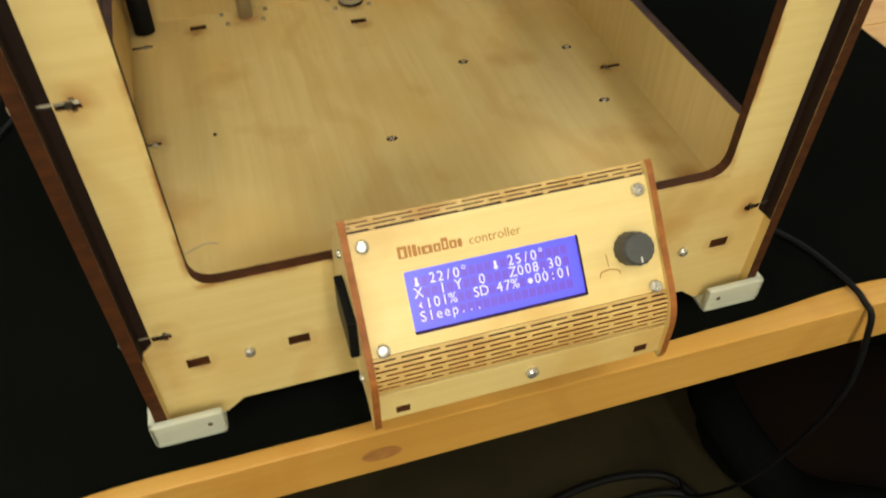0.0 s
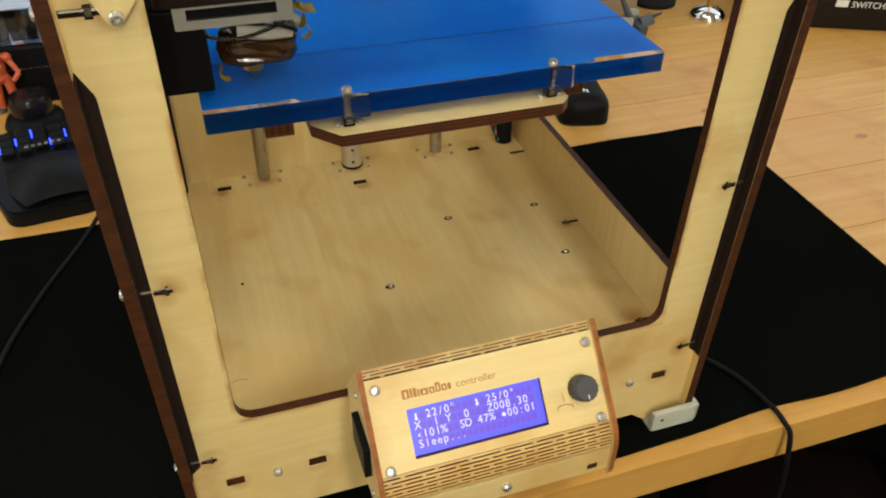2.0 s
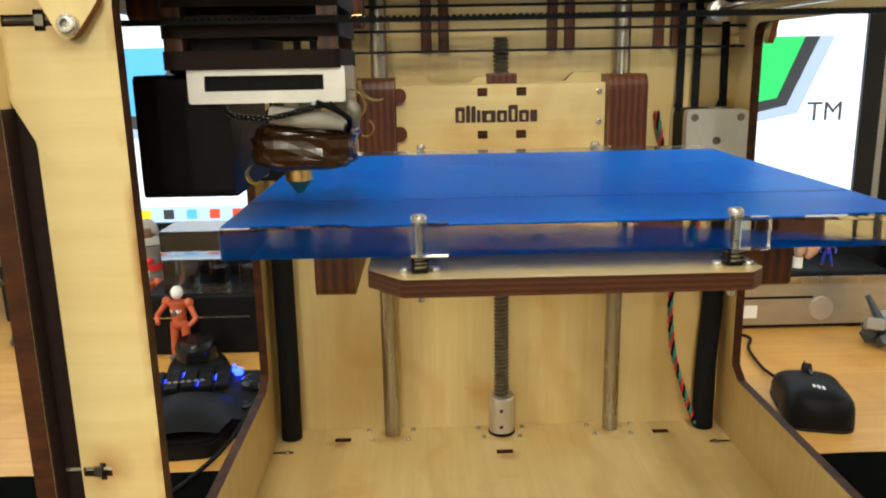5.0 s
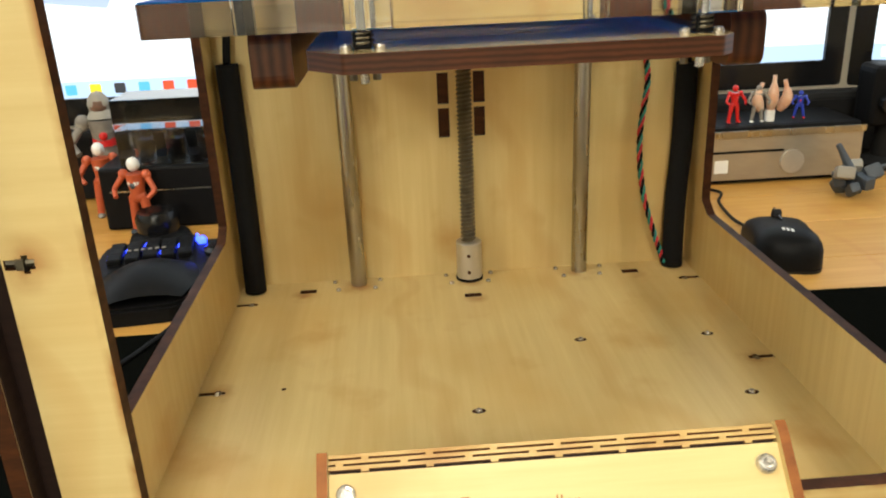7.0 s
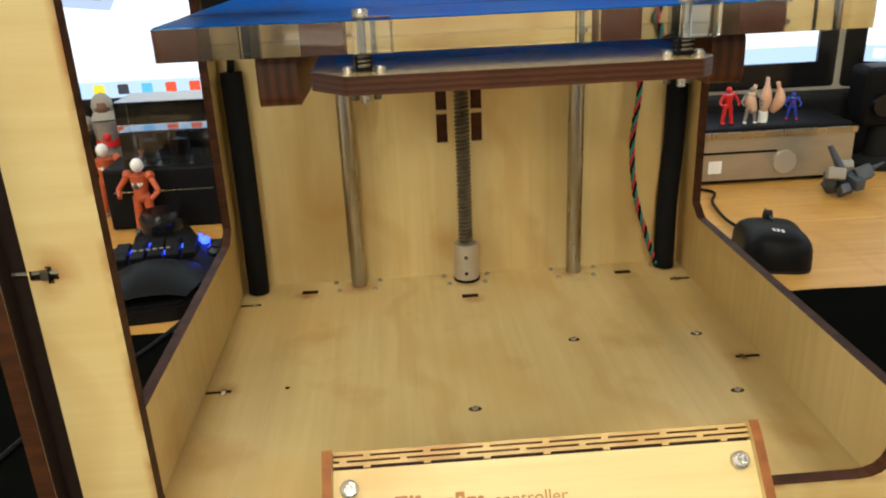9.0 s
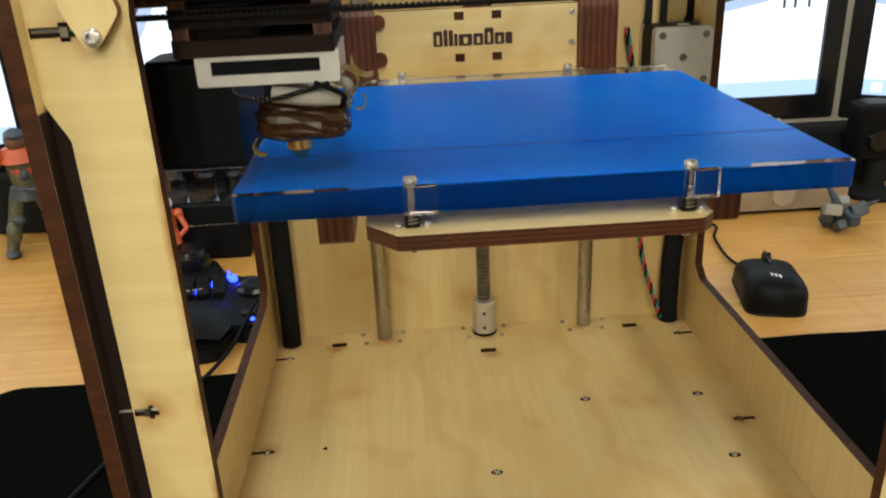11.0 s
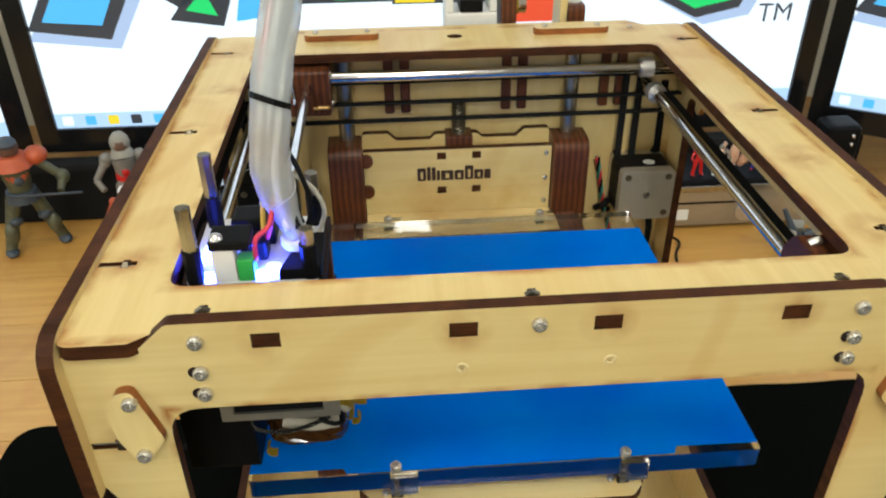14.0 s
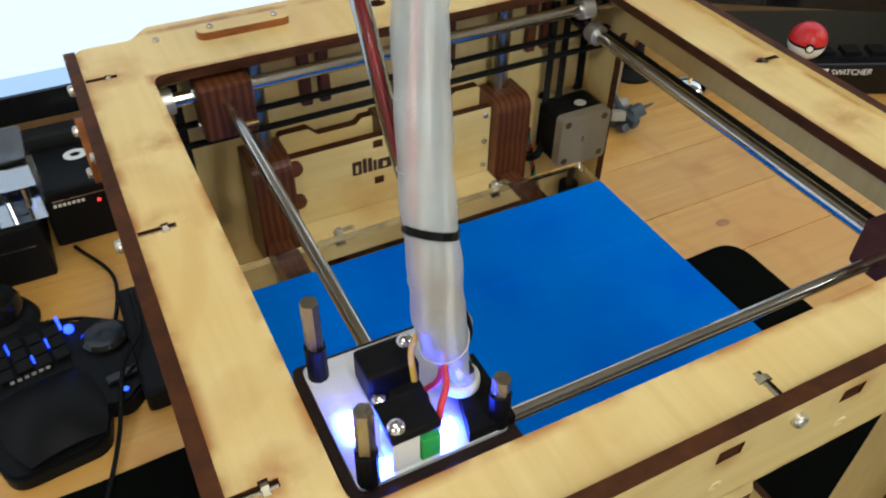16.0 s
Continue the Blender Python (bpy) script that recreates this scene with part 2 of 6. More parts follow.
# the adhesive is optically thinner than the acrylic: at a very flat angle it mirrors
sheen = tape_under.node_tree.nodes.new("ShaderNodeBsdfGlossy")
sheen.inputs["Color"].default_value, sheen.inputs["Roughness"].default_value = (0.95, 0.96, 0.97, 1), 0.01
flat_angle = tape_under.node_tree.nodes.new("ShaderNodeFresnel")
flat_angle.inputs["IOR"].default_value = 0.991
under_gloss = tape_under.node_tree.nodes.new("ShaderNodeMixShader")
tape_under.node_tree.links.new(flat_angle.outputs[0], under_gloss.inputs[0])
tape_under.node_tree.links.new(under_mix.outputs[0], under_gloss.inputs[1])
tape_under.node_tree.links.new(sheen.outputs[0], under_gloss.inputs[2])
tape_under.node_tree.links.new(under_gloss.outputs[0], tape_under.node_tree.nodes["Material Output"].inputs["Surface"])
tape_lap = material("doubled_blue_tape", (0.0, 0.085, 0.52), 0.4, second=(0.0, 0.11, 0.62), scale=(40, 500, 200), amount=0.8, spec=0.1)
acrylic = clear("clear_acrylic", (0.97, 0.985, 0.99), 0.02, 1.49)
case_clear = clear("clear_case", (0.40, 0.42, 0.44), 0.03, 1.45)
white_print = material("pale_grey_printed_plastic", (0.52, 0.53, 0.44), 0.45, second=(0.42, 0.43, 0.35), scale=(30, 30, 900), amount=0.5, bump=0.3)
white_plastic = material("white_plastic", (0.78, 0.77, 0.74), 0.4, scale=(80, 80, 80), amount=0.2)
wrap = material("milky_spiral_wrap", (0.62, 0.65, 0.66), 0.3, second=(0.48, 0.52, 0.54), scale=(60, 60, 20), amount=0.6, stain=(0.52, 0.46, 0.42), stain_scale=30)
nt = wrap.node_tree
thin = nt.nodes.new("ShaderNodeBsdfTransparent")
veil = nt.nodes.new("ShaderNodeMixShader")
veil.inputs[0].default_value = 0.44
nt.links.new(nt.nodes["Principled BSDF"].outputs[0], veil.inputs[1])
nt.links.new(thin.outputs[0], veil.inputs[2])
nt.links.new(veil.outputs[0], nt.nodes["Material Output"].inputs["Surface"])
kapton = material("amber_polyimide_tape", (0.060, 0.022, 0.005), 0.10, second=(0.020, 0.009, 0.004), scale=(90, 90, 60), amount=0.9, coat=0.2, bump=0.9)
kapton_loose = material("loose_yellow_tape", (0.30, 0.21, 0.012), 0.3, second=(0.22, 0.13, 0.010), scale=(90, 90, 90), spec=0.15)
cotton = material("white_insulation", (0.48, 0.45, 0.38), 0.8, second=(0.30, 0.27, 0.21), scale=(200, 200, 200), bump=0.4)
red = material("red_plastic", (0.55, 0.012, 0.012), 0.35, scale=(80, 80, 80), amount=0.3)
red_wire = material("red_wire", (0.6, 0.03, 0.04), 0.4, scale=(80, 80, 80), amount=0.2)
green = material("green_connector", (0.05, 0.42, 0.08), 0.4, scale=(80, 80, 80), amount=0.2)
teal_wire = material("teal_wire", (0.02, 0.26, 0.20), 0.4, scale=(80, 80, 80), amount=0.2)
yellow_wire = material("yellow_wire", (0.65, 0.42, 0.04), 0.4, scale=(80, 80, 80), amount=0.2)
circuit = material("white_circuit_board", (0.70, 0.70, 0.68), 0.35, second=(0.5, 0.5, 0.5), scale=(120, 120, 120), amount=0.4)
desk_wood = material("oiled_pine", (0.60, 0.345, 0.090), 0.38, second=(0.45, 0.225, 0.045), scale=(5, 90, 90), amount=0.75, stain=(0.52, 0.26, 0.05), stain_scale=4, bump=0.1, island=0.05, blotch=(0.42, 0.17, 0.03))
knot_wood = material("pine_knot", (0.42, 0.20, 0.06), 0.4, second=(0.26, 0.10, 0.03), scale=(120, 120, 120), amount=0.9)
# floor colour lowered to carry the shade under the desk
concrete = material("shaded_dusty_floor", (0.036, 0.029, 0.013), 0.95, spec=0.1, second=(0.023, 0.018, 0.008), scale=(14, 14, 14), amount=0.8, stain=(0.019, 0.015, 0.009), stain_scale=2.5, bump=0.2)
plaster = material("painted_wall", (0.74, 0.70, 0.60), 0.8, scale=(20, 20, 20), amount=0.15, stain=(0.68, 0.64, 0.55), stain_scale=1.5, bump=0.1)
knob_grey = material("grey_rubber_knob", (0.045, 0.045, 0.045), 0.6, second=(0.07, 0.07, 0.07), scale=(200, 200, 200))
engrave = material("laser_engraving", (0.42, 0.19, 0.05), 0.7, second=(0.30, 0.11, 0.03), scale=(300, 300, 300))
# burnt lettering, and also the painted shade behind the hinge slots
engrave_and_slot_dark = material("burnt_lettering_and_slot_shade", (0.05, 0.02, 0.012), 0.7, second=(0.02, 0.01, 0.008), scale=(300, 300, 300))
# dark brown of the sooty head plates, and of painted shade in gaps and holes
soot_and_gap_dark = material("sooty_edge_and_gap_shade", (0.020, 0.009, 0.006), 0.7, second=(0.009, 0.005, 0.004), scale=(60, 60, 300), spec=0.2)
white_mark = material("white_print", (0.75, 0.75, 0.72), 0.5, scale=(100, 100, 100), amount=0.1)
orange_suit = material("orange_painted_plastic", (0.50, 0.095, 0.03), 0.5, second=(0.30, 0.05, 0.02), scale=(120, 120, 120))
grey_suit = material("grey_painted_plastic", (0.22, 0.205, 0.18), 0.55, second=(0.16, 0.14, 0.12), scale=(120, 120, 120), amount=0.8)
olive = material("olive_painted_plastic", (0.10, 0.105, 0.055), 0.5, second=(0.05, 0.045, 0.03), scale=(120, 120, 120), amount=0.8)
hood_grey = material("pale_hood_plastic", (0.27, 0.25, 0.21), 0.6, second=(0.25, 0.23, 0.19), scale=(200, 200, 200))
skin_brown = material("brown_painted_plastic", (0.16, 0.075, 0.04), 0.6, second=(0.06, 0.03, 0.02), scale=(300, 300, 300), amount=0.8)
slate = material("slate_plastic", (0.05, 0.065, 0.085), 0.5, second=(0.025, 0.03, 0.04), scale=(120, 120, 120))
blue_toy = material("blue_plastic", (0.02, 0.05, 0.45), 0.35, scale=(120, 120, 120))
pink = material("pink_plastic", (0.55, 0.24, 0.13), 0.4, second=(0.62, 0.5, 0.38), scale=(60, 60, 60), amount=0.9)
silver_face = material("champagne_console_face", (0.44, 0.40, 0.33), 0.32, 0.7, second=(0.32, 0.29, 0.24), scale=(20, 20, 60), amount=0.6)
lcd_blue = glowing("lcd_backlight", (0.13, 0.12, 1.0), 1.15)
lcd_cell = glowing("lcd_cell", (0.20, 0.10, 0.80), 0.95)
lcd_text = glowing("lcd_letters", (0.74, 0.72, 1.0), 1.25)
screen_white = glowing("screen_white", (0.86, 0.93, 1.0), 1.25)
screen_bar = glowing("screen_taskbar", (0.52, 0.72, 0.97), 1.1)
screen_shade = glowing("screen_pale_shadow", (0.50, 0.63, 0.86), 1.0)
screen_dark = glowing("screen_charcoal", (0.035, 0.04, 0.05), 1.0)
screen_blue = glowing("screen_sky_blue", (0.10, 0.52, 0.95), 1.1)
screen_green = glowing("screen_green", (0.03, 0.72, 0.16), 1.1)
screen_yellow = glowing("screen_yellow", (0.95, 0.72, 0.02), 1.1)
screen_red = glowing("screen_red", (0.90, 0.09, 0.03), 1.0)
led_blue = glowing("blue_led", (0.03, 0.06, 1.0), 240.0)
led_small = glowing("small_blue_led", (0.02, 0.05, 1.0), 7.0)
led_red = glowing("red_led", (1.0, 0.03, 0.02), 4.0)
lamp_face = glowing("ceiling_light_diffuser", (1.0, 0.86, 0.66), 3.0)


# ---------------------------------------------------------------- mesh helpers
def part(name, bm, mats, parent=None, label=""):
    mats = mats if isinstance(mats, (list, tuple)) else [mats]
    me = bpy.data.meshes.new(name)
    bm.to_mesh(me)
    bm.free()
    for m in mats:
        me.materials.append(m)
    ob = new(name, me)
    ob.parent = parent
    if label:
        tagged(ob, label)
    return ob


def thing(name, label, category, group="", kind="", at=(0, 0, 0)):
    ob = new(name)
    ob.empty_display_size = 0.02
    ob.location = at
    return tagged(ob, label, category, group, kind)


def again(ob, parent, m):
    """One more object on the same mesh."""
    o = new(ob.name.split(".")[0], ob.data)
    o.parent = parent
    o.matrix_basis = m
    return o


def fillet(points, r, n=5):
    """A closed outline with its corners rounded; r is one radius or one for each corner."""
    out, k = [], len(points)
    for i, p in enumerate(points):
        rad = r[i] if isinstance(r, (list, tuple)) else r
        p = Vector(p)
        a, b = Vector(points[i - 1]) - p, Vector(points[(i + 1) % k]) - p
        if rad <= 0:
            out.append(tuple(p))
            continue
        la, lb = a.length, b.length
        a.normalize(), b.normalize()
        half = a.angle(b) / 2
        d = min(rad / math.tan(half), 0.49 * la, 0.49 * lb)
        s, e = p + a * d, p + b * d
        for j in range(n + 1):
            f = j / n
            out.append(tuple((1 - f) ** 2 * s + 2 * f * (1 - f) * p + f * f * e))
    return out


def rect(u0, v0, u1, v1, r=0.0, n=5):
    return fillet([(u0, v0), (u1, v0), (u1, v1), (u0, v1)], r, n)


def disc(u, v, r, n=14, stretch=1.0):
    return [(u + r * stretch * math.cos(2 * math.pi * i / n), v + r * math.sin(2 * math.pi * i / n)) for i in range(n)]


PLANE = {"x": lambda u, v, w: (w, u, v), "y": lambda u, v, w: (u, w, v), "z": lambda u, v, w: (u, v, w)}


def plate_bm(outline, holes, axis, w0, w1, bm=None, chamfer=0.0):
    """A board cut from an outline with holes, between two planes across an axis. Faces: slot 0, cut edges: slot 1."""
    bm = bm or bmesh.new()
    put = PLANE[axis]
    edges = []
    for loop in [outline] + list(holes):
        vs = [bm.verts.new(put(u, v, w0)) for u, v in loop]
        edges += [bm.edges.new((vs[i], vs[(i + 1) % len(vs)])) for i in range(len(vs))]
    got = bmesh.ops.triangle_fill(bm, use_beauty=True, use_dissolve=False, edges=edges)
    faces = [f for f in got["geom"] if isinstance(f, bmesh.types.BMFace)]
    ext = bmesh.ops.extrude_face_region(bm, geom=faces)
    moved = [v for v in ext["geom"] if isinstance(v, bmesh.types.BMVert)]
    bmesh.ops.translate(bm, verts=moved, vec=put(0, 0, w1 - w0))
    bmesh.ops.recalc_face_normals(bm, faces=bm.faces)
    k = "xyz".index(axis)
    for f in bm.faces:
        if abs(f.normal[k]) < 0.5:
            f.material_index = 1
    return bm


def plate(name, outline, holes, axis, w0, w1, mats, parent, label=""):
    return part(name, plate_bm(outline, holes, axis, w0, w1), mats, parent, label)


def box_bm(lo, hi, bevel=0.0, bm=None, seg=2):
    bm = bm or bmesh.new()
    before = set(bm.verts)
    got = bmesh.ops.create_cube(bm, size=1.0)
    for v in got["verts"]:
        v.co = Vector([lo[i] + (v.co[i] + 0.5) * (hi[i] - lo[i]) for i in range(3)])
    if bevel:
        es = list({e for v in got["verts"] for e in v.link_edges})
        bmesh.ops.bevel(bm, geom=es, offset=bevel, segments=seg, affect="EDGES", profile=0.6)
    return bm


def rod_bm(p, q, r, n=16, r2=None, bm=None):
    bm = bm or bmesh.new()
    p, q = Vector(p), Vector(q)
    m = Matrix.Translation((p + q) / 2) @ (q - p).to_track_quat("Z", "Y").to_matrix().to_4x4()
    bmesh.ops.create_cone(bm, cap_ends=True, segments=n, radius1=r, radius2=r if r2 is None else r2, depth=(q - p).length, matrix=m)
    return bm


def ball_bm(c, r, bm=None, scale=(1, 1, 1), n=16):
    bm = bm or bmesh.new()
    m = Matrix.Translation(c) @ Matrix.Diagonal((*scale, 1))
    bmesh.ops.create_uvsphere(bm, u_segments=n, v_segments=max(6, n // 2), radius=r, matrix=m)
    return bm


def smooth(ob, degrees=40):
    me = ob.data
    bm = bmesh.new()
    bm.from_mesh(me)
    for f in bm.faces:
        f.smooth = True
    for e in bm.edges:
        if len(e.link_faces) == 2 and e.calc_face_angle(0) > radians(degrees):
            e.smooth = False
    bm.to_mesh(me)
    bm.free()
    return ob


def spline(points, steps=8):
    """Points along a smooth line through the given ones."""
    ps = [Vector(p) for p in points]
    ps = [2 * ps[0] - ps[1]] + ps + [2 * ps[-1] - ps[-2]]
    out = []
    for i in range(1, len(ps) - 2):
        a, b, c, d = ps[i - 1:i + 3]
        for j in range(steps):
            t = j / steps
            out.append(0.5 * ((2 * b) + (c - a) * t + (2 * a - 5 * b + 4 * c - d) * t * t + (3 * b - a - 3 * c + d) * t ** 3))
    return out + [ps[-2]]


def tube_bm(points, r, n=10, bm=None, steps=8, raw=False):
    bm = bm or bmesh.new()
    ps = [Vector(p) for p in points] if raw else spline(points, steps)
    rings, up = [], Vector((0.13, 0.97, 0.2))
    for i, p in enumerate(ps):
        t = (ps[min(i + 1, len(ps) - 1)] - ps[max(i - 1, 0)]).normalized()
        a = (up - t * up.dot(t)).normalized()
        up, b = a, t.cross(a)
        rad = r(i / (len(ps) - 1)) if callable(r) else r
        rings.append([bm.verts.new(p + rad * (math.cos(2 * math.pi * k / n) * a + math.sin(2 * math.pi * k / n) * b)) for k in range(n)])
    for s, e in zip(rings, rings[1:]):
        for k in range(n):
            bm.faces.new((s[k], s[(k + 1) % n], e[(k + 1) % n], e[k])).smooth = True
    bm.faces.new(rings[0][::-1]), bm.faces.new(rings[-1])
    bmesh.ops.recalc_face_normals(bm, faces=bm.faces)
    return bm


def turned_bm(profile, c, n=24, bm=None):
    """A turned shape: (radius, height) pairs spun round the upright axis at c."""
    bm = bm or bmesh.new()
    rings = [[bm.verts.new((c[0] + r * math.cos(2 * math.pi * k / n), c[1] + r * math.sin(2 * math.pi * k / n), c[2] + z)) for k in range(n)] for r, z in profile]
    for s, e in zip(rings, rings[1:]):
        for k in range(n):
            bm.faces.new((s[k], s[(k + 1) % n], e[(k + 1) % n], e[k]))
    bm.faces.new(rings[0][::-1]), bm.faces.new(rings[-1])
    bmesh.ops.recalc_face_normals(bm, faces=bm.faces)
    return bm


def facing(pos, normal):
    return Matrix.Translation(pos) @ Vector(normal).to_track_quat("Z", "Y").to_matrix().to_4x4()


# screws: a domed cap with a hexagon socket, made once
def screw_mesh(name, r, h):
    bm = bmesh.new()
    n = 18
    rings = []
    for rad, z in ((r, -0.0006), (r, h * 0.5), (r * 0.93, h * 0.78), (r * 0.74, h * 0.97), (r * 0.52, h)):
        rings.append([bm.verts.new((rad * math.cos(2 * math.pi * k / n), rad * math.sin(2 * math.pi * k / n), z)) for k in range(n)])
    rings.append([bm.verts.new((r * 0.46 * math.cos(2 * math.pi * k / n), r * 0.46 * math.sin(2 * math.pi * k / n), h * 0.25)) for k in range(n)])
    for s, e in zip(rings, rings[1:]):
        for k in range(n):
            bm.faces.new((s[k], s[(k + 1) % n], e[(k + 1) % n], e[k]))
    bm.faces.new(rings[-1])
    bmesh.ops.recalc_face_normals(bm, faces=bm.faces)
    me = bpy.data.meshes.new(name)
    bm.to_mesh(me)
    bm.free()
    me.materials.append(screw_steel)
    return me


SCREW, SMALL_SCREW = screw_mesh("screw", 0.0029, 0.0026), screw_mesh("small_screw", 0.0019, 0.0016)


def screw(parent, pos, normal=(0, -1, 0), mesh=None, name="screw"):
    o = new(name, mesh or SCREW)
    o.parent = parent
    o.matrix_basis = facing(pos, normal)
    return o


def nut_mesh():
    bm = rod_bm((0, 0, -0.0012), (0, 0, 0.0012), 0.0031, 6)
    rod_bm((0, 0, -0.012), (0, 0, 0.004), 0.0014, 8, bm=bm)
    me = bpy.data.meshes.new("nut")
    bm.to_mesh(me)
    bm.free()
    me.materials.append(thread)
    return me


NUT = nut_mesh()


def slot_nut(parent, pos, way):
    """The nut and screw end lying in a T-shaped slot; way points from the board's edge inwards."""
    o = new("nut", NUT)
    o.parent = parent
    o.matrix_basis = facing(pos, way)
    return o


def tslot(u, v, du, dv, length=0.0155):
    """The outline of a T-shaped slot that starts near a board's edge at u, v and runs along du, dv."""
    a, b = Vector((u, v)), Vector((du, dv))
    s = Vector((-dv, du))
    w, x = 0.0016, 0.0029
    at = lambda f, g: tuple(a + b * f + s * g)
    return [at(0.0006, -w), at(length * 0.62, -w), at(length * 0.62, -x), at(length * 0.82, -x), at(length * 0.82, -w), at(length, -w),
            at(length, w), at(length * 0.82, w), at(length * 0.82, x), at(length * 0.62, x), at(length * 0.62, w), at(0.0006, w)]


def lettering(name, text, size, m, mat, parent, depth=0.0002, align="LEFT", label=""):
    cu = bpy.data.curves.new(name, "FONT")
    cu.body, cu.size, cu.extrude, cu.align_x = text, size, depth, align
    tmp = new(name + "_curve", cu)
    bpy.context.view_layer.update()
    me = bpy.data.meshes.new_from_object(tmp)
    bpy.data.objects.remove(tmp)
    me.materials.clear()
    me.materials.append(mat)
    o = new(name, me)
    o.parent = parent
    o.matrix_basis = m
    if label:
        tagged(o, label)
    return o


# ---------------------------------------------------------------- room and desk
DESK, MAT, FLOOR = -0.055, -0.0520, -0.805
X0, X1, Y0, Y1 = -2.4, 2.6, -5.2, 1.7


def slab(name, lo, hi, mat, label, cat):
    return tagged(part(name, box_bm(lo, hi), mat), label, cat, kind="structure")


slab("floor", (X0, Y0, FLOOR - 0.1), (X1, Y1, FLOOR), concrete, "dusty brown concrete floor, its colour darkened for the shade under the desk", "floor")
slab("ceiling", (X0, Y0, CEILING), (X1, Y1, CEILING + 0.1), plaster, "plain painted ceiling", "ceiling")
slab("wall_north", (X0, Y1, FLOOR), (X1, Y1 + 0.1, CEILING), plaster, "plain painted wall behind the desk", "wall")
slab("wall_south", (X0, Y0 - 0.1, FLOOR), (X1, Y0, CEILING), plaster, "plain painted wall", "wall")
slab("wall_west", (X0 - 0.1, Y0 - 0.1, FLOOR), (X0, Y1 + 0.1, CEILING), plaster, "plain painted wall", "wall")
slab("wall_east", (X1, Y0 - 0.1, FLOOR), (X1 + 0.1, Y1 + 0.1, CEILING), plaster, "plain painted wall", "wall")

for lx, ly, wide, deep, watts in LAMPS:
    lamp = thing("ceiling_light", "long ceiling light with a warm white diffuser" if deep > 0.6 else "square ceiling light with a warm white diffuser", "light", "ceiling lights")
    hw, hd = wide / 2 + 0.01, deep / 2 + 0.01
    part("frame", plate_bm(rect(lx - hw - 0.04, ly - hd - 0.04, lx + hw + 0.04, ly + hd + 0.04, 0.02), [rect(lx - hw, ly - hd, lx + hw, ly + hd)], "z", CEILING - 0.045, CEILING), white_plastic, lamp)
    part("diffuser", box_bm((lx - hw + 0.001, ly - hd + 0.001, CEILING - 0.03), (lx + hw - 0.001, ly + hd - 0.001, CEILING - 0.02)), lamp_face, lamp)

desk = thing("desk", "oiled pine desk of glued boards with a thick front edge", "desk")
DX0, DX1, DY0, DY1 = -1.35, 1.45, -0.034, 1.15
yy = DY0
widths = (0.088, 0.102, 0.094, 0.108, 0.09, 0.1, 0.096, 0.104, 0.092, 0.1, 0.098, 0.112)
for w in widths:
    part("board", box_bm((DX0, yy + 0.0002, DESK - 0.038), (DX1, min(yy + w - 0.0002, DY1), DESK), 0.0012), desk_wood, desk)
    yy += w
for lx in (DX0 + 0.06, DX1 - 0.06):
    for ly in (0.12, DY1 - 0.08):
        part("leg", box_bm((lx - 0.03, ly - 0.03, FLOOR), (lx + 0.03, ly + 0.03, DESK - 0.0385), 0.004), desk_wood, desk)
part("apron", box_bm((DX0 + 0.1, DY1 - 0.09, DESK - 0.14), (DX1 - 0.1, DY1 - 0.07, DESK - 0.0385), 0.002), desk_wood, desk)
for kx, ky, kr in ((0.462, 0.405, 0.006), (0.60, 0.30, 0.005)):
    part("knot", plate_bm(disc(kx, ky, kr, 16, 1.7), [], "z", DESK - 0.001, DESK + 0.0002), knot_wood, desk)
part("knot", plate_bm([(u, w - 0.075) for u, w in disc(-0.065, 0.0, 0.006, 14, 1.9)], [], "y", DY0 - 0.0003, DY0 + 0.001), knot_wood, desk)

# desk mat: a soft sheet with a wavy front edge
bm = bmesh.new()
outline = fillet([(-0.445, -0.0305), (0.447, -0.014), (0.449, 0.372), (-0.432, 0.372)], [0.01, 0.01, 0.03, 0.03], 8)
ring = []
for i, (u, v) in enumerate(outline):
    a, b = Vector((u, v)), Vector(outline[(i + 1) % len(outline)])
    k = max(1, int((b - a).length / 0.012))
    for j in range(k):
        p = a.lerp(b, j / k)
        wob = 0.003 * noise.noise((p.x * 14, p.y * 14, 2.0)) + 0.0012 * math.sin(p.x * 31 + 1.0) * (p.y < 0.1)
        ring.append((p.x, p.y + wob))
mat_ob = part("desk_mat", plate_bm(ring, [], "z", DESK + 0.0002, MAT), cloth)
tagged(mat_ob, "large black cloth desk mat lying on the pine desk", "desk mat")

# ---------------------------------------------------------------- the printer
printer = thing("wooden_printer", "birch plywood desktop printing machine with charred laser-cut edges", "printer", at=(0, 0, 0))
PW, SIDE = 0.169, 0.175
BACK = 0.336
bw = [birch_up, char]

# front board
NI = 0.1630
front_out = fillet([(-PW, -0.049), (-0.140, -0.049), (-0.130, -0.0405), (0.130, -0.0405), (0.140, -0.049), (PW, -0.049), (PW, 0.012), (NI, 0.018), (NI, 0.256), (PW, 0.268), (PW, 0.334), (0.144, 0.334),
                    (0.131, 0.346), (-0.131, 0.346), (-0.144, 0.334), (-PW, 0.334), (-PW, 0.268), (-NI, 0.256), (-NI, 0.018), (-PW, 0.012)], [0, 0.002, 0.002, 0.002, 0.002, 0, 0, 0.003, 0.006, 0, 0, 0.004, 0.004, 0.004, 0.004, 0, 0, 0.006, 0.003, 0])
holes = [rect(-0.1375, 0.049, 0.1345, 0.3065, 0.013)]
for x in (-0.097, -0.0265, 0.0265, 0.097):
    holes.append(rect(x - 0.0052, 0.3338, x + 0.0052, 0.3402))
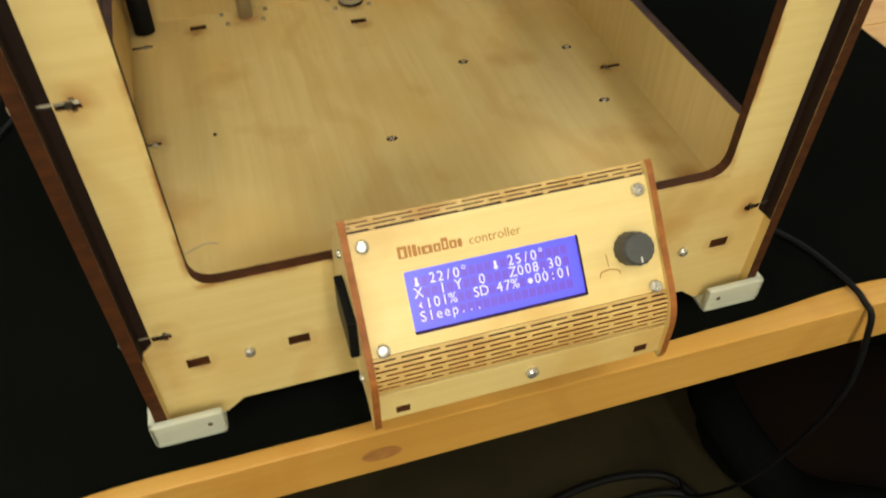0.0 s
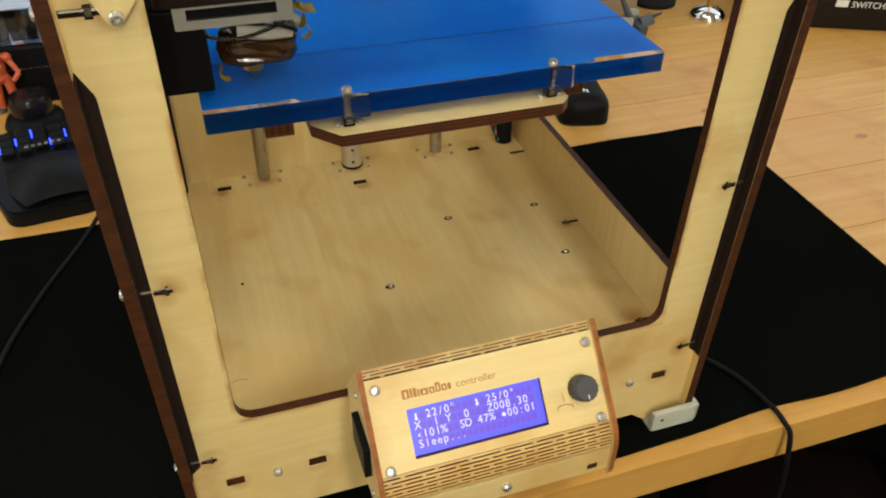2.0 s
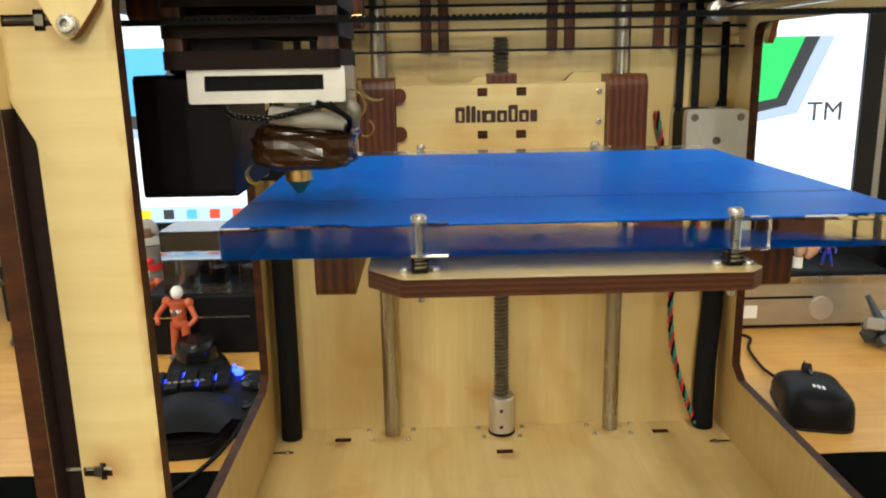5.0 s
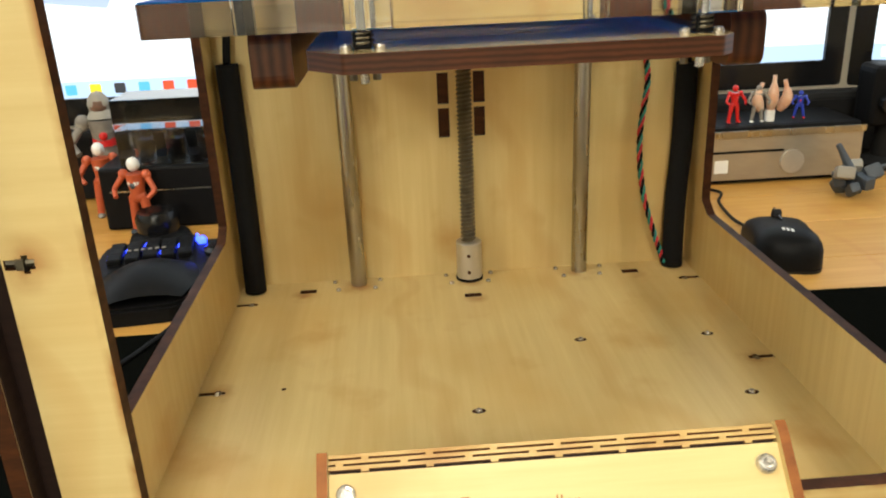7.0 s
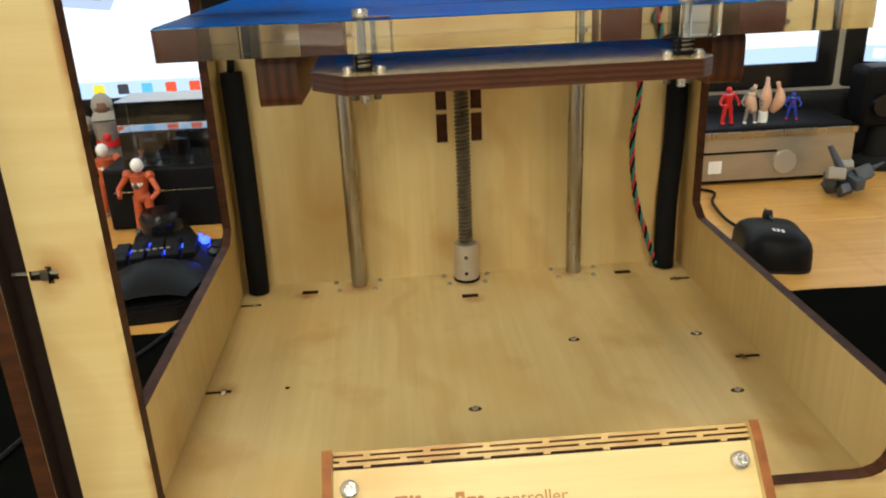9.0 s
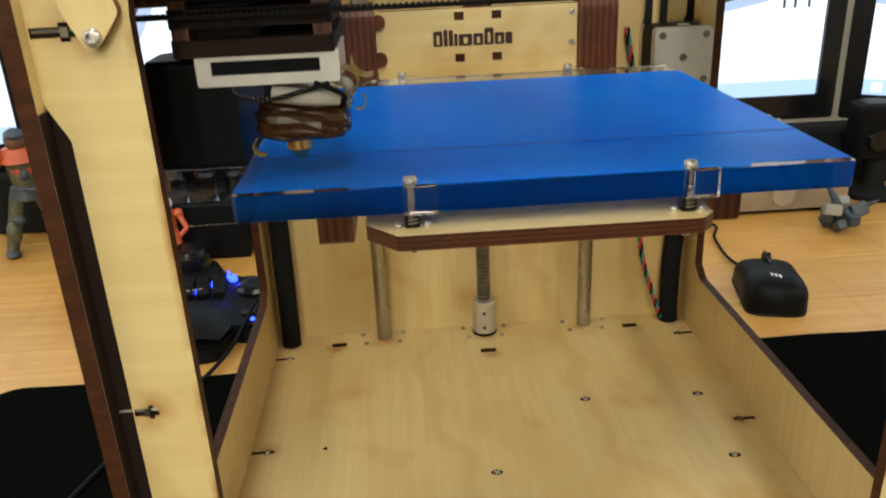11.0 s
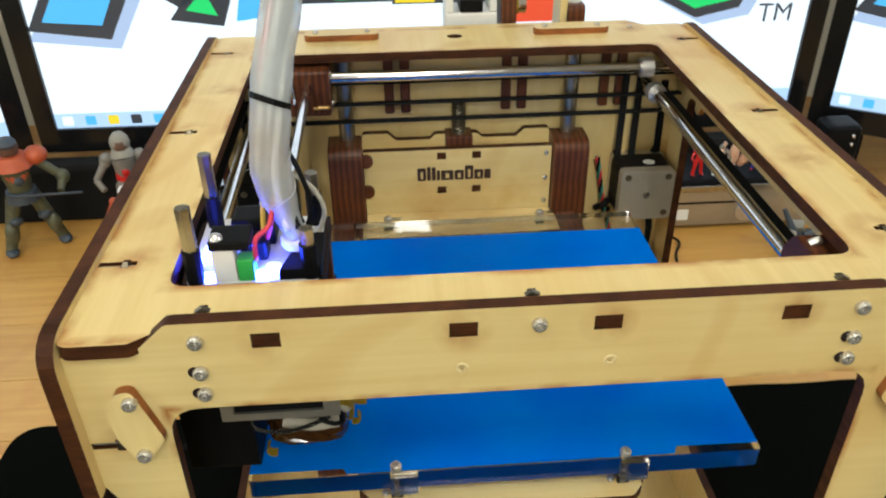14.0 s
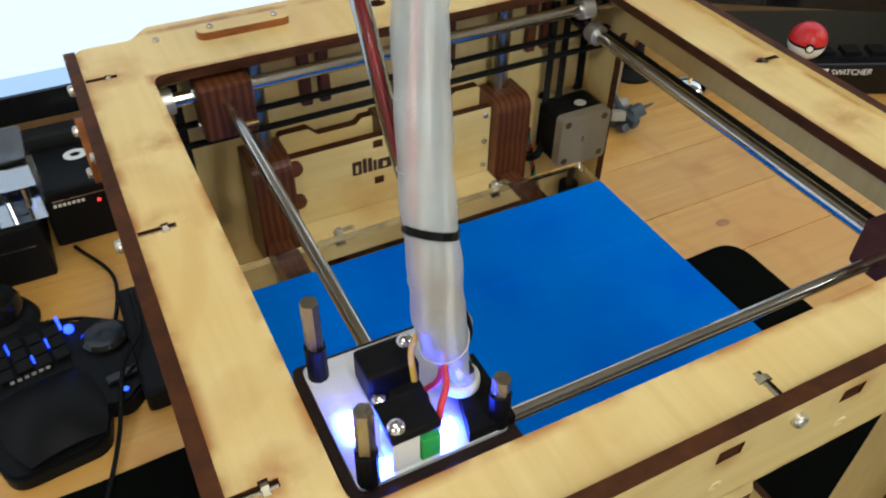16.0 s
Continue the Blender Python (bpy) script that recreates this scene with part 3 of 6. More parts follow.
for x in (-0.146, -0.096, 0.096, 0.144):
    holes.append(rect(x - 0.0054, -0.0062, x + 0.0054, 0.0002))
for z, e in ((0.290, PW), (0.152, NI), (0.021, NI)):
    holes += [tslot(-e, z, 1, 0, 0.0155 + e - PW), tslot(e, z, -1, 0, 0.0155 + e - PW)]
holes += [disc(-0.027, 0.319, 0.0008), disc(0.029, 0.319, 0.0008)]
front = plate("front_panel", front_out, holes, "y", 0.0, 0.006, [birch_front, char], printer, "front frame board of pale birch with a large opening")
for x, z in ((-0.1215, 0.338), (-0.1218, 0.324), (-0.1218, 0.314), (0.001, 0.338), (0.1215, 0.338), (0.1218, 0.324), (0.1218, 0.314), (-0.121, -0.0035), (0.121, -0.0035), (0.006, -0.0035)):
    screw(front, (x, 0.0, z))
# dark discs on the surface stand for the shade in the slotted holes
for x, z in ((-0.1218, 0.324), (-0.1218, 0.314), (0.1218, 0.324), (0.1218, 0.314)):
    part("hole_shade_disc", plate_bm(disc(x - 0.0021, z, 0.0026, 14), [], "y", -0.00025, 0.0005), [soot_and_gap_dark, soot_and_gap_dark], front)
for x in (-0.027, 0.029):
    part("chipped_rim", turned_bm([(0.0011, -0.0001), (0.0014, 0.0003), (0.0021, 0.00035), (0.0028, -0.0001)], (0, 0, 0), 14), white_wood, front).matrix_basis = facing((x, 0.0, 0.319), (0, -1, 0))
# dark strips added in the side notches: the gap's shade given as colour
for sx in (-1, 1):
    part("gap_shade_strip", box_bm((sx * 0.1659 - 0.0030, 0.0012, 0.013), (sx * 0.1659 + 0.0030, 0.0058, 0.266)), soot_and_gap_dark, front)
    part("gap_shade_strip", box_bm((sx * 0.1690 - 0.0006, -0.0058, 0.013), (sx * 0.1690 + 0.0006, 0.0012, 0.266)), soot_and_gap_dark, front)
for z in (0.290, 0.152, 0.021):
    slot_nut(front, (-PW + 0.0112, 0.0022, z), (1, 0, 0))
    slot_nut(front, (PW - 0.0112, 0.0022, z), (-1, 0, 0))
for x in (-0.097, -0.0265, 0.0265, 0.097):
    part("tab", box_bm((x - 0.005, 0.0008, 0.3342), (x + 0.005, 0.0058, 0.3398)), char, front)
for x in (-0.146, -0.096, 0.096, 0.144):
    part("tab", box_bm((x - 0.0052, 0.0012, -0.0058), (x + 0.0052, 0.0058, -0.0002)), char, front)
for sx in (-1, 1):
    cap = plate("bearing_cap", fillet([(sx * -0.1405 - 0.0145 * sx * 0, 0.283), (sx * 0.139, 0.2955), (sx * 0.1415, 0.3035), (sx * 0.147, 0.3205), (sx * 0.153, 0.319), (sx * 0.158, 0.3085), (sx * 0.156, 0.296), (sx * 0.1495, 0.2815)][1:], 0.004),
                [], "y", -0.0042, -0.0002, [birch_up, char_red], front, "small plywood cap over a rod end")
    screw(front, (sx * 0.148, -0.0042, 0.3148), name="cap_screw")
    screw(front, (sx * 0.148, -0.0042, 0.2885), name="cap_screw")

# side boards
for sx in (-1, 1):
    out = fillet([(-0.006, -0.0495), (0.346, -0.0495), (0.346, 0.343), (-0.006, 0.343)], [0.004, 0.004, 0.012, 0.014])
    hole = fillet([(0.040, 0.049), (0.296, 0.049), (0.308, 0.057), (0.309, 0.298), (0.040, 0.298)], [0.008, 0.004, 0.004, 0.01, 0.01])
    w0, w1 = (-SIDE, -PW) if sx < 0 else (PW, SIDE)
    side = plate("side_panel", out, [hole], "x", w0, w1, bw, printer, "side frame board with a charred dark brown cut edge")
    for y in (0.003, 0.34):
        for z in (0.290, 0.152, 0.019):
            screw(side, (sx * SIDE, y, z), (sx, 0, 0))
    for y in (0.05, 0.179, 0.309):
        screw(side, (sx * SIDE, y, 0.337), (sx, 0, 0))
        screw(side, (sx * SIDE, y, -0.003), (sx, 0, 0))
    for y, z in ((0.06, 0.311), (0.286, 0.311)):
        screw(side, (sx * SIDE, y, z), (sx, 0, 0))

    for yc in (0.026, 0.304):
        cap_out = fillet([(yc - 0.010, 0.3030), (yc - 0.002, 0.2840), (yc + 0.005, 0.2850), (yc + 0.010, 0.3030), (yc + 0.006, 0.3220), (yc - 0.003, 0.3240)], 0.004)
        c0, c1 = (-SIDE - 0.0042, -SIDE - 0.0002) if sx < 0 else (SIDE + 0.0002, SIDE + 0.0042)
        plate("bearing_cap", cap_out, [], "x", c0, c1, [birch_up, char_red], side, "small plywood cap over a rod end")
        for z in (0.2905, 0.3165):
            screw(side, (sx * (SIDE + 0.0042), yc + 0.001, z), (sx, 0, 0), name="cap_screw")

# back board
bh = []
for x in (-0.0125, 0.0130):
    bh += [rect(x - 0.0040, 0.106, x + 0.0040, 0.127), rect(x - 0.0040, 0.130, x + 0.0040, 0.152)]
back = plate("back_panel", [(-PW, -0.049), (PW, -0.049), (PW, 0.334), (-PW, 0.334)], bh, "y", BACK, BACK + 0.006, bw, printer, "plain birch back board")
for x in (-0.0125, 0.0130):
    part("bracket_end", box_bm((x - 0.0038, BACK + 0.001, 0.1065), (x + 0.0038, BACK + 0.0055, 0.1268)), char, back)
    part("bracket_end", box_bm((x - 0.0038, BACK + 0.001, 0.1305), (x + 0.0038, BACK + 0.0055, 0.1515)), char, back)
for x in (0.0375, 0.0495, 0.1115, 0.1235, -0.0375, -0.0495):
    part("peg", box_bm((x - 0.0036, BACK - 0.006, 0.283), (x + 0.0036, BACK - 0.0005, 0.330), 0.0015), stack_y, back, "dark brown plywood peg")

# floor board
fh = [rect(-0.119 - 0.006, 0.3145, -0.119 + 0.006, 0.3205), rect(0.001 - 0.006, 0.290, 0.001 + 0.006, 0.296), rect(0.122 - 0.006, 0.3155, 0.122 + 0.006, 0.3215), disc(-0.12, 0.179, 0.0014)]
for x, y in ((-0.011, 0.142), (0.139, 0.142), (0.061, 0.215), (0.141, 0.212)):
    fh.append(disc(x, y, 0.0026, 12, 1.5))
for y in (0.05, 0.179, 0.300):
    fh += [tslot(-PW, y, 1, 0), tslot(PW, y, -1, 0)]
floor_board = plate("floor_panel", [(-PW, 0.006), (PW, 0.006), (PW, BACK), (-PW, BACK)], fh, "z", -0.006, 0.0, [birch_floor, char], printer, "worn birch floor board with slots and screws")
for x, y in ((-0.011, 0.142), (0.139, 0.142), (0.061, 0.215), (0.141, 0.212)):
    screw(floor_board, (x, y, -0.0003), (0, 0, 1), SMALL_SCREW)
for cx in (-0.083, 0.001, 0.085):
    for dx in (-0.017, 0.017):
        for cy in (0.316, 0.331):
            screw(floor_board, (cx + dx * (1.0 if cy > 0.32 else 0.8), cy, 0.0), (0, 0, 1), SMALL_SCREW)
for y in (0.05, 0.179, 0.300):
    slot_nut(floor_board, (-PW + 0.0112, y, -0.0022), (1, 0, 0))
    slot_nut(floor_board, (PW - 0.0112, y, -0.0022), (-1, 0, 0))

# top board
top_out = fillet([(-PW, -0.002), (-0.1445, -0.002), (-0.1325, 0.0064), (0.1325, 0.0064), (0.1445, -0.002), (PW, -0.002), (PW, 0.345), (0.140, 0.345), (0.130, 0.357), (-0.130, 0.357),
                  (-0.140, 0.345), (-PW, 0.345)], [0.005, 0.003, 0.003, 0.003, 0.003, 0.005, 0.006, 0.004, 0.005, 0.005, 0.004, 0.006])
th = [rect(-0.1378, 0.032, 0.1355, 0.3005, 0.008), disc(-0.001, 0.331, 0.0045, 16, 1.25)]
for y in (0.05, 0.179, 0.309):
    th += [tslot(-PW, y, 1, 0), tslot(PW, y, -1, 0)]
for x in (-0.1215, 0.001, 0.1215):
    th.append(tslot(x, 0.0066, 0, 1, 0.0125))
top = plate("top_panel", top_out, th, "z", 0.334, 0.340, [birch_top, char], printer, "open top frame board of birch, scorched near the slots")
for y in (0.05, 0.179, 0.309):
    slot_nut(top, (-PW + 0.0112, y, 0.3378), (1, 0, 0))
    slot_nut(top, (PW - 0.0112, y, 0.3378), (-1, 0, 0))
for x in (-0.1215, 0.001, 0.1215):
    slot_nut(top, (x, 0.0158, 0.3385), (0, 1, 0))
for x0, x1 in ((-0.107, -0.055), (0.056, 0.110)):
    plate("slot_cover", rect(x0, 0.3268, x1, 0.3385, 0.0056, 8), [], "z", 0.3402, 0.3445, [birch_wide, char_red], top, "rounded plywood slot cover")
    for x in (x0 + 0.008, x1 - 0.008):
        screw(top, (x, 0.3326, 0.3445), (0, 0, 1), SMALL_SCREW)
for x in (-0.128, 0.128):
    screw(top, (x, 0.338, 0.340), (0, 0, 1), SMALL_SCREW)

# feet
for sx in (-1, 1):
    for y0, y1, fy in ((-0.0105, 0.024, 1), (0.316, 0.3505, -1)):
        bm = plate_bm(fillet([(sx * 0.1785, y0), (sx * 0.1415, y0), (sx * 0.1415, y1), (sx * 0.1785, y1)], 0.003), [], "z", MAT, -0.0498)
        yf0, yf1 = (y0, -0.0064) if fy > 0 else (0.3464, y1)
        box_bm((min(sx * 0.1785, sx * 0.1415), yf0, -0.0502), (max(sx * 0.1785, sx * 0.1415), yf1, -0.0345), 0.0012, bm)
        box_bm((min(sx * 0.1785, sx * 0.1754), y0, -0.0502), (max(sx * 0.1785, sx * 0.1754), y1, -0.0345), 0.0012, bm)
        for f in bm.faces:
            f.material_index = 0
        foot = part("foot", bm, white_print, printer, "pale grey printed plastic corner foot")
        if fy > 0:
            # dark plug in place of the shade inside the foot's hole
            part("hole_shade_disc", rod_bm((sx * 0.149, y0 - 0.0002, -0.042), (sx * 0.149, y0 + 0.002, -0.042), 0.0014, 10), char, foot)

# upright rods, lead screw and coupling
for x in (-0.082, 0.085):
    smooth(part("upright_rod", rod_bm((x, 0.3265, -0.004), (x, 0.3265, 0.334), 0.0058, 24), worn_steel, printer, "polished steel upright rod"))
bm = bmesh.new()
turns, n, pitch = 88, 14, 0.003
rings = []
for i in range(turns * 4 + 1):
    z = 0.028 + i * pitch / 4
    if z > 0.331:
        break
    rings.append([bm.verts.new((0.0015 + (0.0049 + 0.0009 * math.sin(2 * math.pi * (i / 4 - k / n))) * math.cos(2 * math.pi * k / n),
                                0.3265 + (0.0049 + 0.0009 * math.sin(2 * math.pi * (i / 4 - k / n))) * math.sin(2 * math.pi * k / n), z)) for k in range(n)])
for s, e in zip(rings, rings[1:]):
    for k in range(n):
        bm.faces.new((s[k], s[(k + 1) % n], e[(k + 1) % n], e[k]))
part("lead_screw", bm, thread, printer, "oily threaded lead screw")
coupling = smooth(part("coupling", turned_bm([(0.0088, 0.0), (0.0095, 0.0006), (0.0095, 0.0292), (0.0088, 0.03)], (0.0015, 0.3250, 0.0)), aluminium, printer, "round aluminium shaft coupling"))
part("base_ring", turned_bm([(0.0101, 0.0002), (0.0101, 0.0018), (0.0096, 0.0022)], (0.0015, 0.3250, 0.0)), black, coupling, "black ring under the coupling")
for z in (0.008, 0.021):
    part("set_screw", rod_bm((0.0005, 0.3152, z), (0.0005, 0.318, z), 0.0014, 10), char, coupling)

# black sleeves and twisted wires in the back corners
for pts in ([(-0.158, 0.322, 0.001), (-0.1575, 0.325, 0.06), (-0.1575, 0.326, 0.13), (-0.158, 0.327, 0.166)], [(0.156, 0.324, 0.001), (0.156, 0.325, 0.05), (0.1585, 0.326, 0.10), (0.159, 0.327, 0.152)]):
    part("cable_sleeve", tube_bm(pts, 0.0078, 12), sleeve, printer, "black cloth cable sleeve")
    part("sleeve_end", tube_bm([pts[-1], (pts[-1][0] + 0.002, 0.328, pts[-1][2] + 0.02), (pts[-1][0] + 0.001, 0.332, 0.20), (pts[-1][0], 0.334, 0.30)], 0.0028, 8), black, printer)
centre = spline([(0.149, 0.322, 0.004), (0.142, 0.325, 0.025), (0.132, 0.328, 0.06), (0.1285, 0.330, 0.10), (0.1325, 0.331, 0.14), (0.128, 0.331, 0.165), (0.120, 0.331, 0.20), (0.112, 0.331, 0.24)], 24)
for k, mat in enumerate((red_wire, black, teal_wire)):
    pts = []
    for i, p in enumerate(centre):
        a = i * 0.55 + k * 2.094
        pts.append(p + 0.0013 * Vector((math.cos(a), math.sin(a), 0)))
    part("wire", tube_bm(pts, 0.0010, 6, raw=True), mat, printer)

# travel rods, collars and belts under the top board
ROD_X, ROD_Y = 0.322, 0.305
for y in (0.026, 0.304):
    smooth(part("cross_shaft", rod_bm((-0.162, y, ROD_X), (0.162, y, ROD_X), 0.004, 20), steel, printer, "bright steel drive shaft"))
    for x in (-0.1345, 0.1325):
        smooth(part("pulley", turned_bm([(0.0062, -0.0045), (0.0068, -0.0042), (0.0068, 0.0042), (0.0062, 0.0045)], (0, 0, 0)), aluminium, printer)).matrix_basis = facing((x, y, ROD_X), (1, 0, 0))
for x in (-0.140, 0.140):
    smooth(part("side_shaft", rod_bm((x, 0.014, ROD_Y), (x, 0.326, ROD_Y), 0.004, 20), steel, printer, "bright steel drive shaft"))
    for y in (0.036, 0.299):
        smooth(part("pulley", turned_bm([(0.0062, -0.0045), (0.0068, -0.0042), (0.0068, 0.0042), (0.0062, 0.0045)], (0, 0, 0)), aluminium, printer)).matrix_basis = facing((x, y, ROD_Y), (0, 1, 0))


def belt(p, q, wide, thick, name="belt"):
    """A toothed belt run between two points; the teeth stand on one flat."""
    p, q = Vector(p), Vector(q)
    length = (q - p).length
    bm = box_bm((0, -wide / 2, -thick / 2), (length, wide / 2, thick / 2))
    step = 0.0021
    for i in range(int(length / step)):
        box_bm((i * step, -wide / 2, thick / 2), (i * step + 0.0011, wide / 2, thick / 2 + 0.0005), bm=bm)
    o = part(name, bm, rubber, printer)
    x = (q - p).normalized()
    ref = Vector((0, 0, 1)) if abs(x.z) < 0.9 else Vector((0, -1, 0))
    y = ref.cross(x).normalized()
    z = x.cross(y)
    o.matrix_basis = Matrix.Translation(p) @ Matrix((x, y, z)).transposed().to_4x4()
    return o


for y in (0.030, 0.318):
    belt((-0.166, y, 0.3125), (0.166, y, 0.3125), 0.005, 0.0013)
    belt((-0.166, y, 0.2965 if y > 0.1 else 0.290), (0.166, y, 0.2965 if y > 0.1 else 0.290), 0.005, 0.0013)
belt((-0.166, 0.318, 0.2830), (0.166, 0.318, 0.2830), 0.005, 0.0013)
for x in (-0.150, 0.150):
    belt((x, 0.036, 0.329), (x, 0.305, 0.329), 0.005, 0.0013)
    belt((x - 0.004 * (x > 0), 0.036, 0.3060), (x - 0.004 * (x > 0), 0.305, 0.3060), 0.006, 0.0013)
for x in (0.1265, 0.1375):
    belt((x, 0.327, 0.238), (x, 0.327, 0.318), 0.005, 0.0013)
for x in (-0.1265, -0.1375):
    belt((x, 0.327, 0.238), (x, 0.327, 0.318), 0.005, 0.0013)


# motors
def motor(x, z, end):
    y0, y1 = 0.2985, BACK - 0.0004
    h = 0.0208
    body = part("motor_body", plate_bm(fillet([(x - h, z - h), (x + h, z - h), (x + h, z + h), (x - h, z + h)], 0.006, 3), [], "y", y0 + 0.008, y1 - 0.007), [black, black], printer, "square black stepper motor")
    face = part("motor_face", plate_bm(fillet([(x - h, z - h), (x + h, z - h), (x + h, z + h), (x - h, z + h)], 0.004, 3), [disc(x, z, 0.0028)], "y", y0, y0 + 0.008), [end, end], printer, "black motor end plate" if end is black else "cast aluminium motor end plate")
    part("motor_flange", plate_bm(fillet([(x - h, z - h), (x + h, z - h), (x + h, z + h), (x - h, z + h)], 0.004, 3), [], "y", y1 - 0.007, y1), [aluminium, aluminium], printer)
    for a in (-0.0155, 0.0155):
        for b in (-0.0155, 0.0155):
            part("screw_well", rod_bm((x + a, y0 - 0.0002, z + b), (x + a, y0 + 0.0004, z + b), 0.0026, 14), thread, face)
    part("shaft_end", rod_bm((x, y0 + 0.003, z), (x, y0 + 0.006, z), 0.0025, 12), thread, face)
    part("sticker", plate_bm(disc(x + 0.004, (y0 + y1) / 2 - 0.003, 0.0042, 16, 1.1), [], "z", z + h - 0.0001, z + h + 0.0002), white_mark, body)
    for a in (-0.017, 0.013):
        part("bolt_ear", rod_bm((x + a, y1 - 0.003, z + h), (x + a, y1 - 0.003, z + h + 0.004), 0.0028, 8, 0.0012), black, body)


motor(0.1440, 0.2215, aluminium)
motor(-0.1440, 0.2215, black)
part("motor_cable", tube_bm([(0.124, 0.322, 0.208), (0.116, 0.315, 0.206), (0.112, 0.321, 0.2), (0.118, 0.330, 0.196), (0.126, 0.334, 0.19)], 0.0028, 8), black, printer)

# lift carriage with the platform
for sx, x0, x1 in ((-1, -0.0965, -0.0715), (1, 0.0715, 0.0975)):
    bm = plate_bm(fillet([(0.3025, 0.186), (0.3345, 0.186), (0.3345, 0.2665), (0.3025, 0.2665)], [0.002, 0.002, 0.006, 0.010], 6), [], "x", x0, x1)
    part("rod_carrier", bm, [stack, stack], printer, "stacked dark plywood block sliding on the rod")
    a0, a1 = (-0.0950, -0.0800) if sx < 0 else (0.0760, 0.0890)
    bm = plate_bm(fillet([(0.062, 0.189), (0.3020, 0.189), (0.3020, 0.2085), (0.062, 0.2085)], [0.005, 0, 0, 0.005], 6), [], "x", a0, a1)
    part("platform_arm", bm, [stack, stack], printer, "dark plywood platform arm")
for z0, z1, y0 in ((0.2050, 0.2612, 0.3110),):
    hs = []
    for x in (-0.0125, 0.0138):
        for z in (0.2560, 0.2275):
            hs.append(rect(x - 0.0034, z - 0.0028, x + 0.0034, z + 0.0028))
    name_plate = plate("name_plate", rect(-0.0708, z0, 0.0708, z1, 0.001), hs, "y", y0, y0 + 0.006, [birch_wide, char], printer, "birch carriage plate with burnt lettering marks")
    for x in (-0.0125, 0.0138):
        for z in (0.2560, 0.2275):
            part("tab", box_bm((x - 0.0032, y0 + 0.001, z - 0.0026), (x + 0.0032, y0 + 0.006, z + 0.0026)), char, name_plate)
    for x, z in ((0.0665, 0.2555), (0.0665, 0.235), (0.0665, 0.215)):
        screw(name_plate, (x, y0, z), (0, -1, 0), SMALL_SCREW)
    for z in (0.2545, 0.229):
        part("pivot_knob", rod_bm((-0.0690, y0 - 0.003, z), (-0.0690, y0 + 0.001, z), 0.0052, 16), stack_y, name_plate, "round dark wooden disc")
    # burnt marks in place of the maker's name: strokes of the lettering's size
    x = -0.0310
    for w, h0, h1 in ((0.0065, 0.0, 0.0105), (0.0028, 0.0, 0.0115), (0.0030, 0.0, 0.0110), (0.0024, 0.0, 0.0085), (0.0095, 0.0, 0.0080), (0.0070, 0.0, 0.0080), (0.0065, 0.0, 0.0115), (0.0068, 0.0, 0.0080), (0.0048, 0.0, 0.0080)):
        part("lettering_mark", plate_bm(rect(x, 0.2358 + h0, x + w, 0.2358 + h1, 0.0012), [rect(x + w * 0.36, 0.2372, x + w * 0.66, 0.2350 + h1 * 0.8)] if w > 0.005 else [], "y", y0 - 0.0003, y0 + 0.001), [engrave_and_slot_dark, engrave_and_slot_dark], name_plate)
        x += w + 0.0008
plate("carriage_back", fillet([(-0.0715, 0.200), (0.0715, 0.200), (0.0715, 0.268), (0.052, 0.268), (0.046, 0.262), (0.020, 0.262), (0.016, 0.266), (-0.016, 0.266), (-0.020, 0.262), (-0.046, 0.262), (-0.052, 0.268), (-0.0715, 0.268)], 0.003),
      [], "y", 0.3285, 0.3345, [birch_wide, char], printer)
plate("carriage_lid", [(-0.0712, 0.3172), (0.0712, 0.3172), (0.0712, 0.3283), (-0.0712, 0.3283)], [disc(0.0015, 0.3265, 0.0015)], "z", 0.2480, 0.2520, [birch_wide, char], printer)
part("screw_nut", box_bm((-0.0085, 0.3175, 0.252), (0.0115, 0.3355, 0.268), 0.001), stack, printer, "dark plywood block holding the screw nut")
platform = plate("platform_board", fillet([(-0.0605, 0.031), (0.0610, 0.031), (0.0670, 0.0375), (0.0670, 0.300), (-0.0735, 0.300), (-0.0735, 0.0460)], [0.003, 0.004, 0.002, 0, 0, 0.003]),
                 [], "z", 0.1975, 0.2040, [birch_gloss, stack_z], printer, "birch platform board with a dark brown edge")
plate("platform_back", [(-0.0705, 0.2650), (0.0710, 0.2650), (0.0710, 0.3105), (-0.0705, 0.3105)], [], "z", 0.2042, 0.2085, [birch_wide, char], printer)
for x in (-0.0545, 0.0575):
    for y in (0.0415, 0.2780):
        stud = part("levelling_screw", rod_bm((x, y, 0.193), (x, y, 0.2218), 0.0015, 12), screw_steel, platform)
        part("spring", tube_bm([(x + 0.0034 * math.cos(a * 0.9), y + 0.0034 * math.sin(a * 0.9), 0.2052 + a * 0.00022) for a in range(24)], 0.0006, 6, raw=True), thread, platform)
        part("nut_holder", box_bm((x - 0.0030, y - 0.0030, 0.2042), (x + 0.0030, y + 0.0030, 0.2100), 0.0008), black, platform, "black nut holder")
        ye = 0.0392 if y < 0.1 else 0.2768
        yo = ye - 0.0045 if y < 0.1 else ye + 0.0045
        part("clamp", box_bm((x - 0.0030, min(ye, yo), 0.2105), (x + 0.0105, max(ye, yo), 0.2224), 0.0008), acrylic, platform, "small clear acrylic clip")
        screw(platform, (x, y, 0.2222), (0, 0, 1))
        for dx in (-0.0056, 0.0056):
            screw(platform, (x + dx, y, 0.2042), (0, 0, 1), SMALL_SCREW)
            part("screw_end", rod_bm((x + dx * 0.7, y + 0.004, 0.1935), (x + dx * 0.7, y + 0.004, 0.1976), 0.0014, 8), thread, platform)

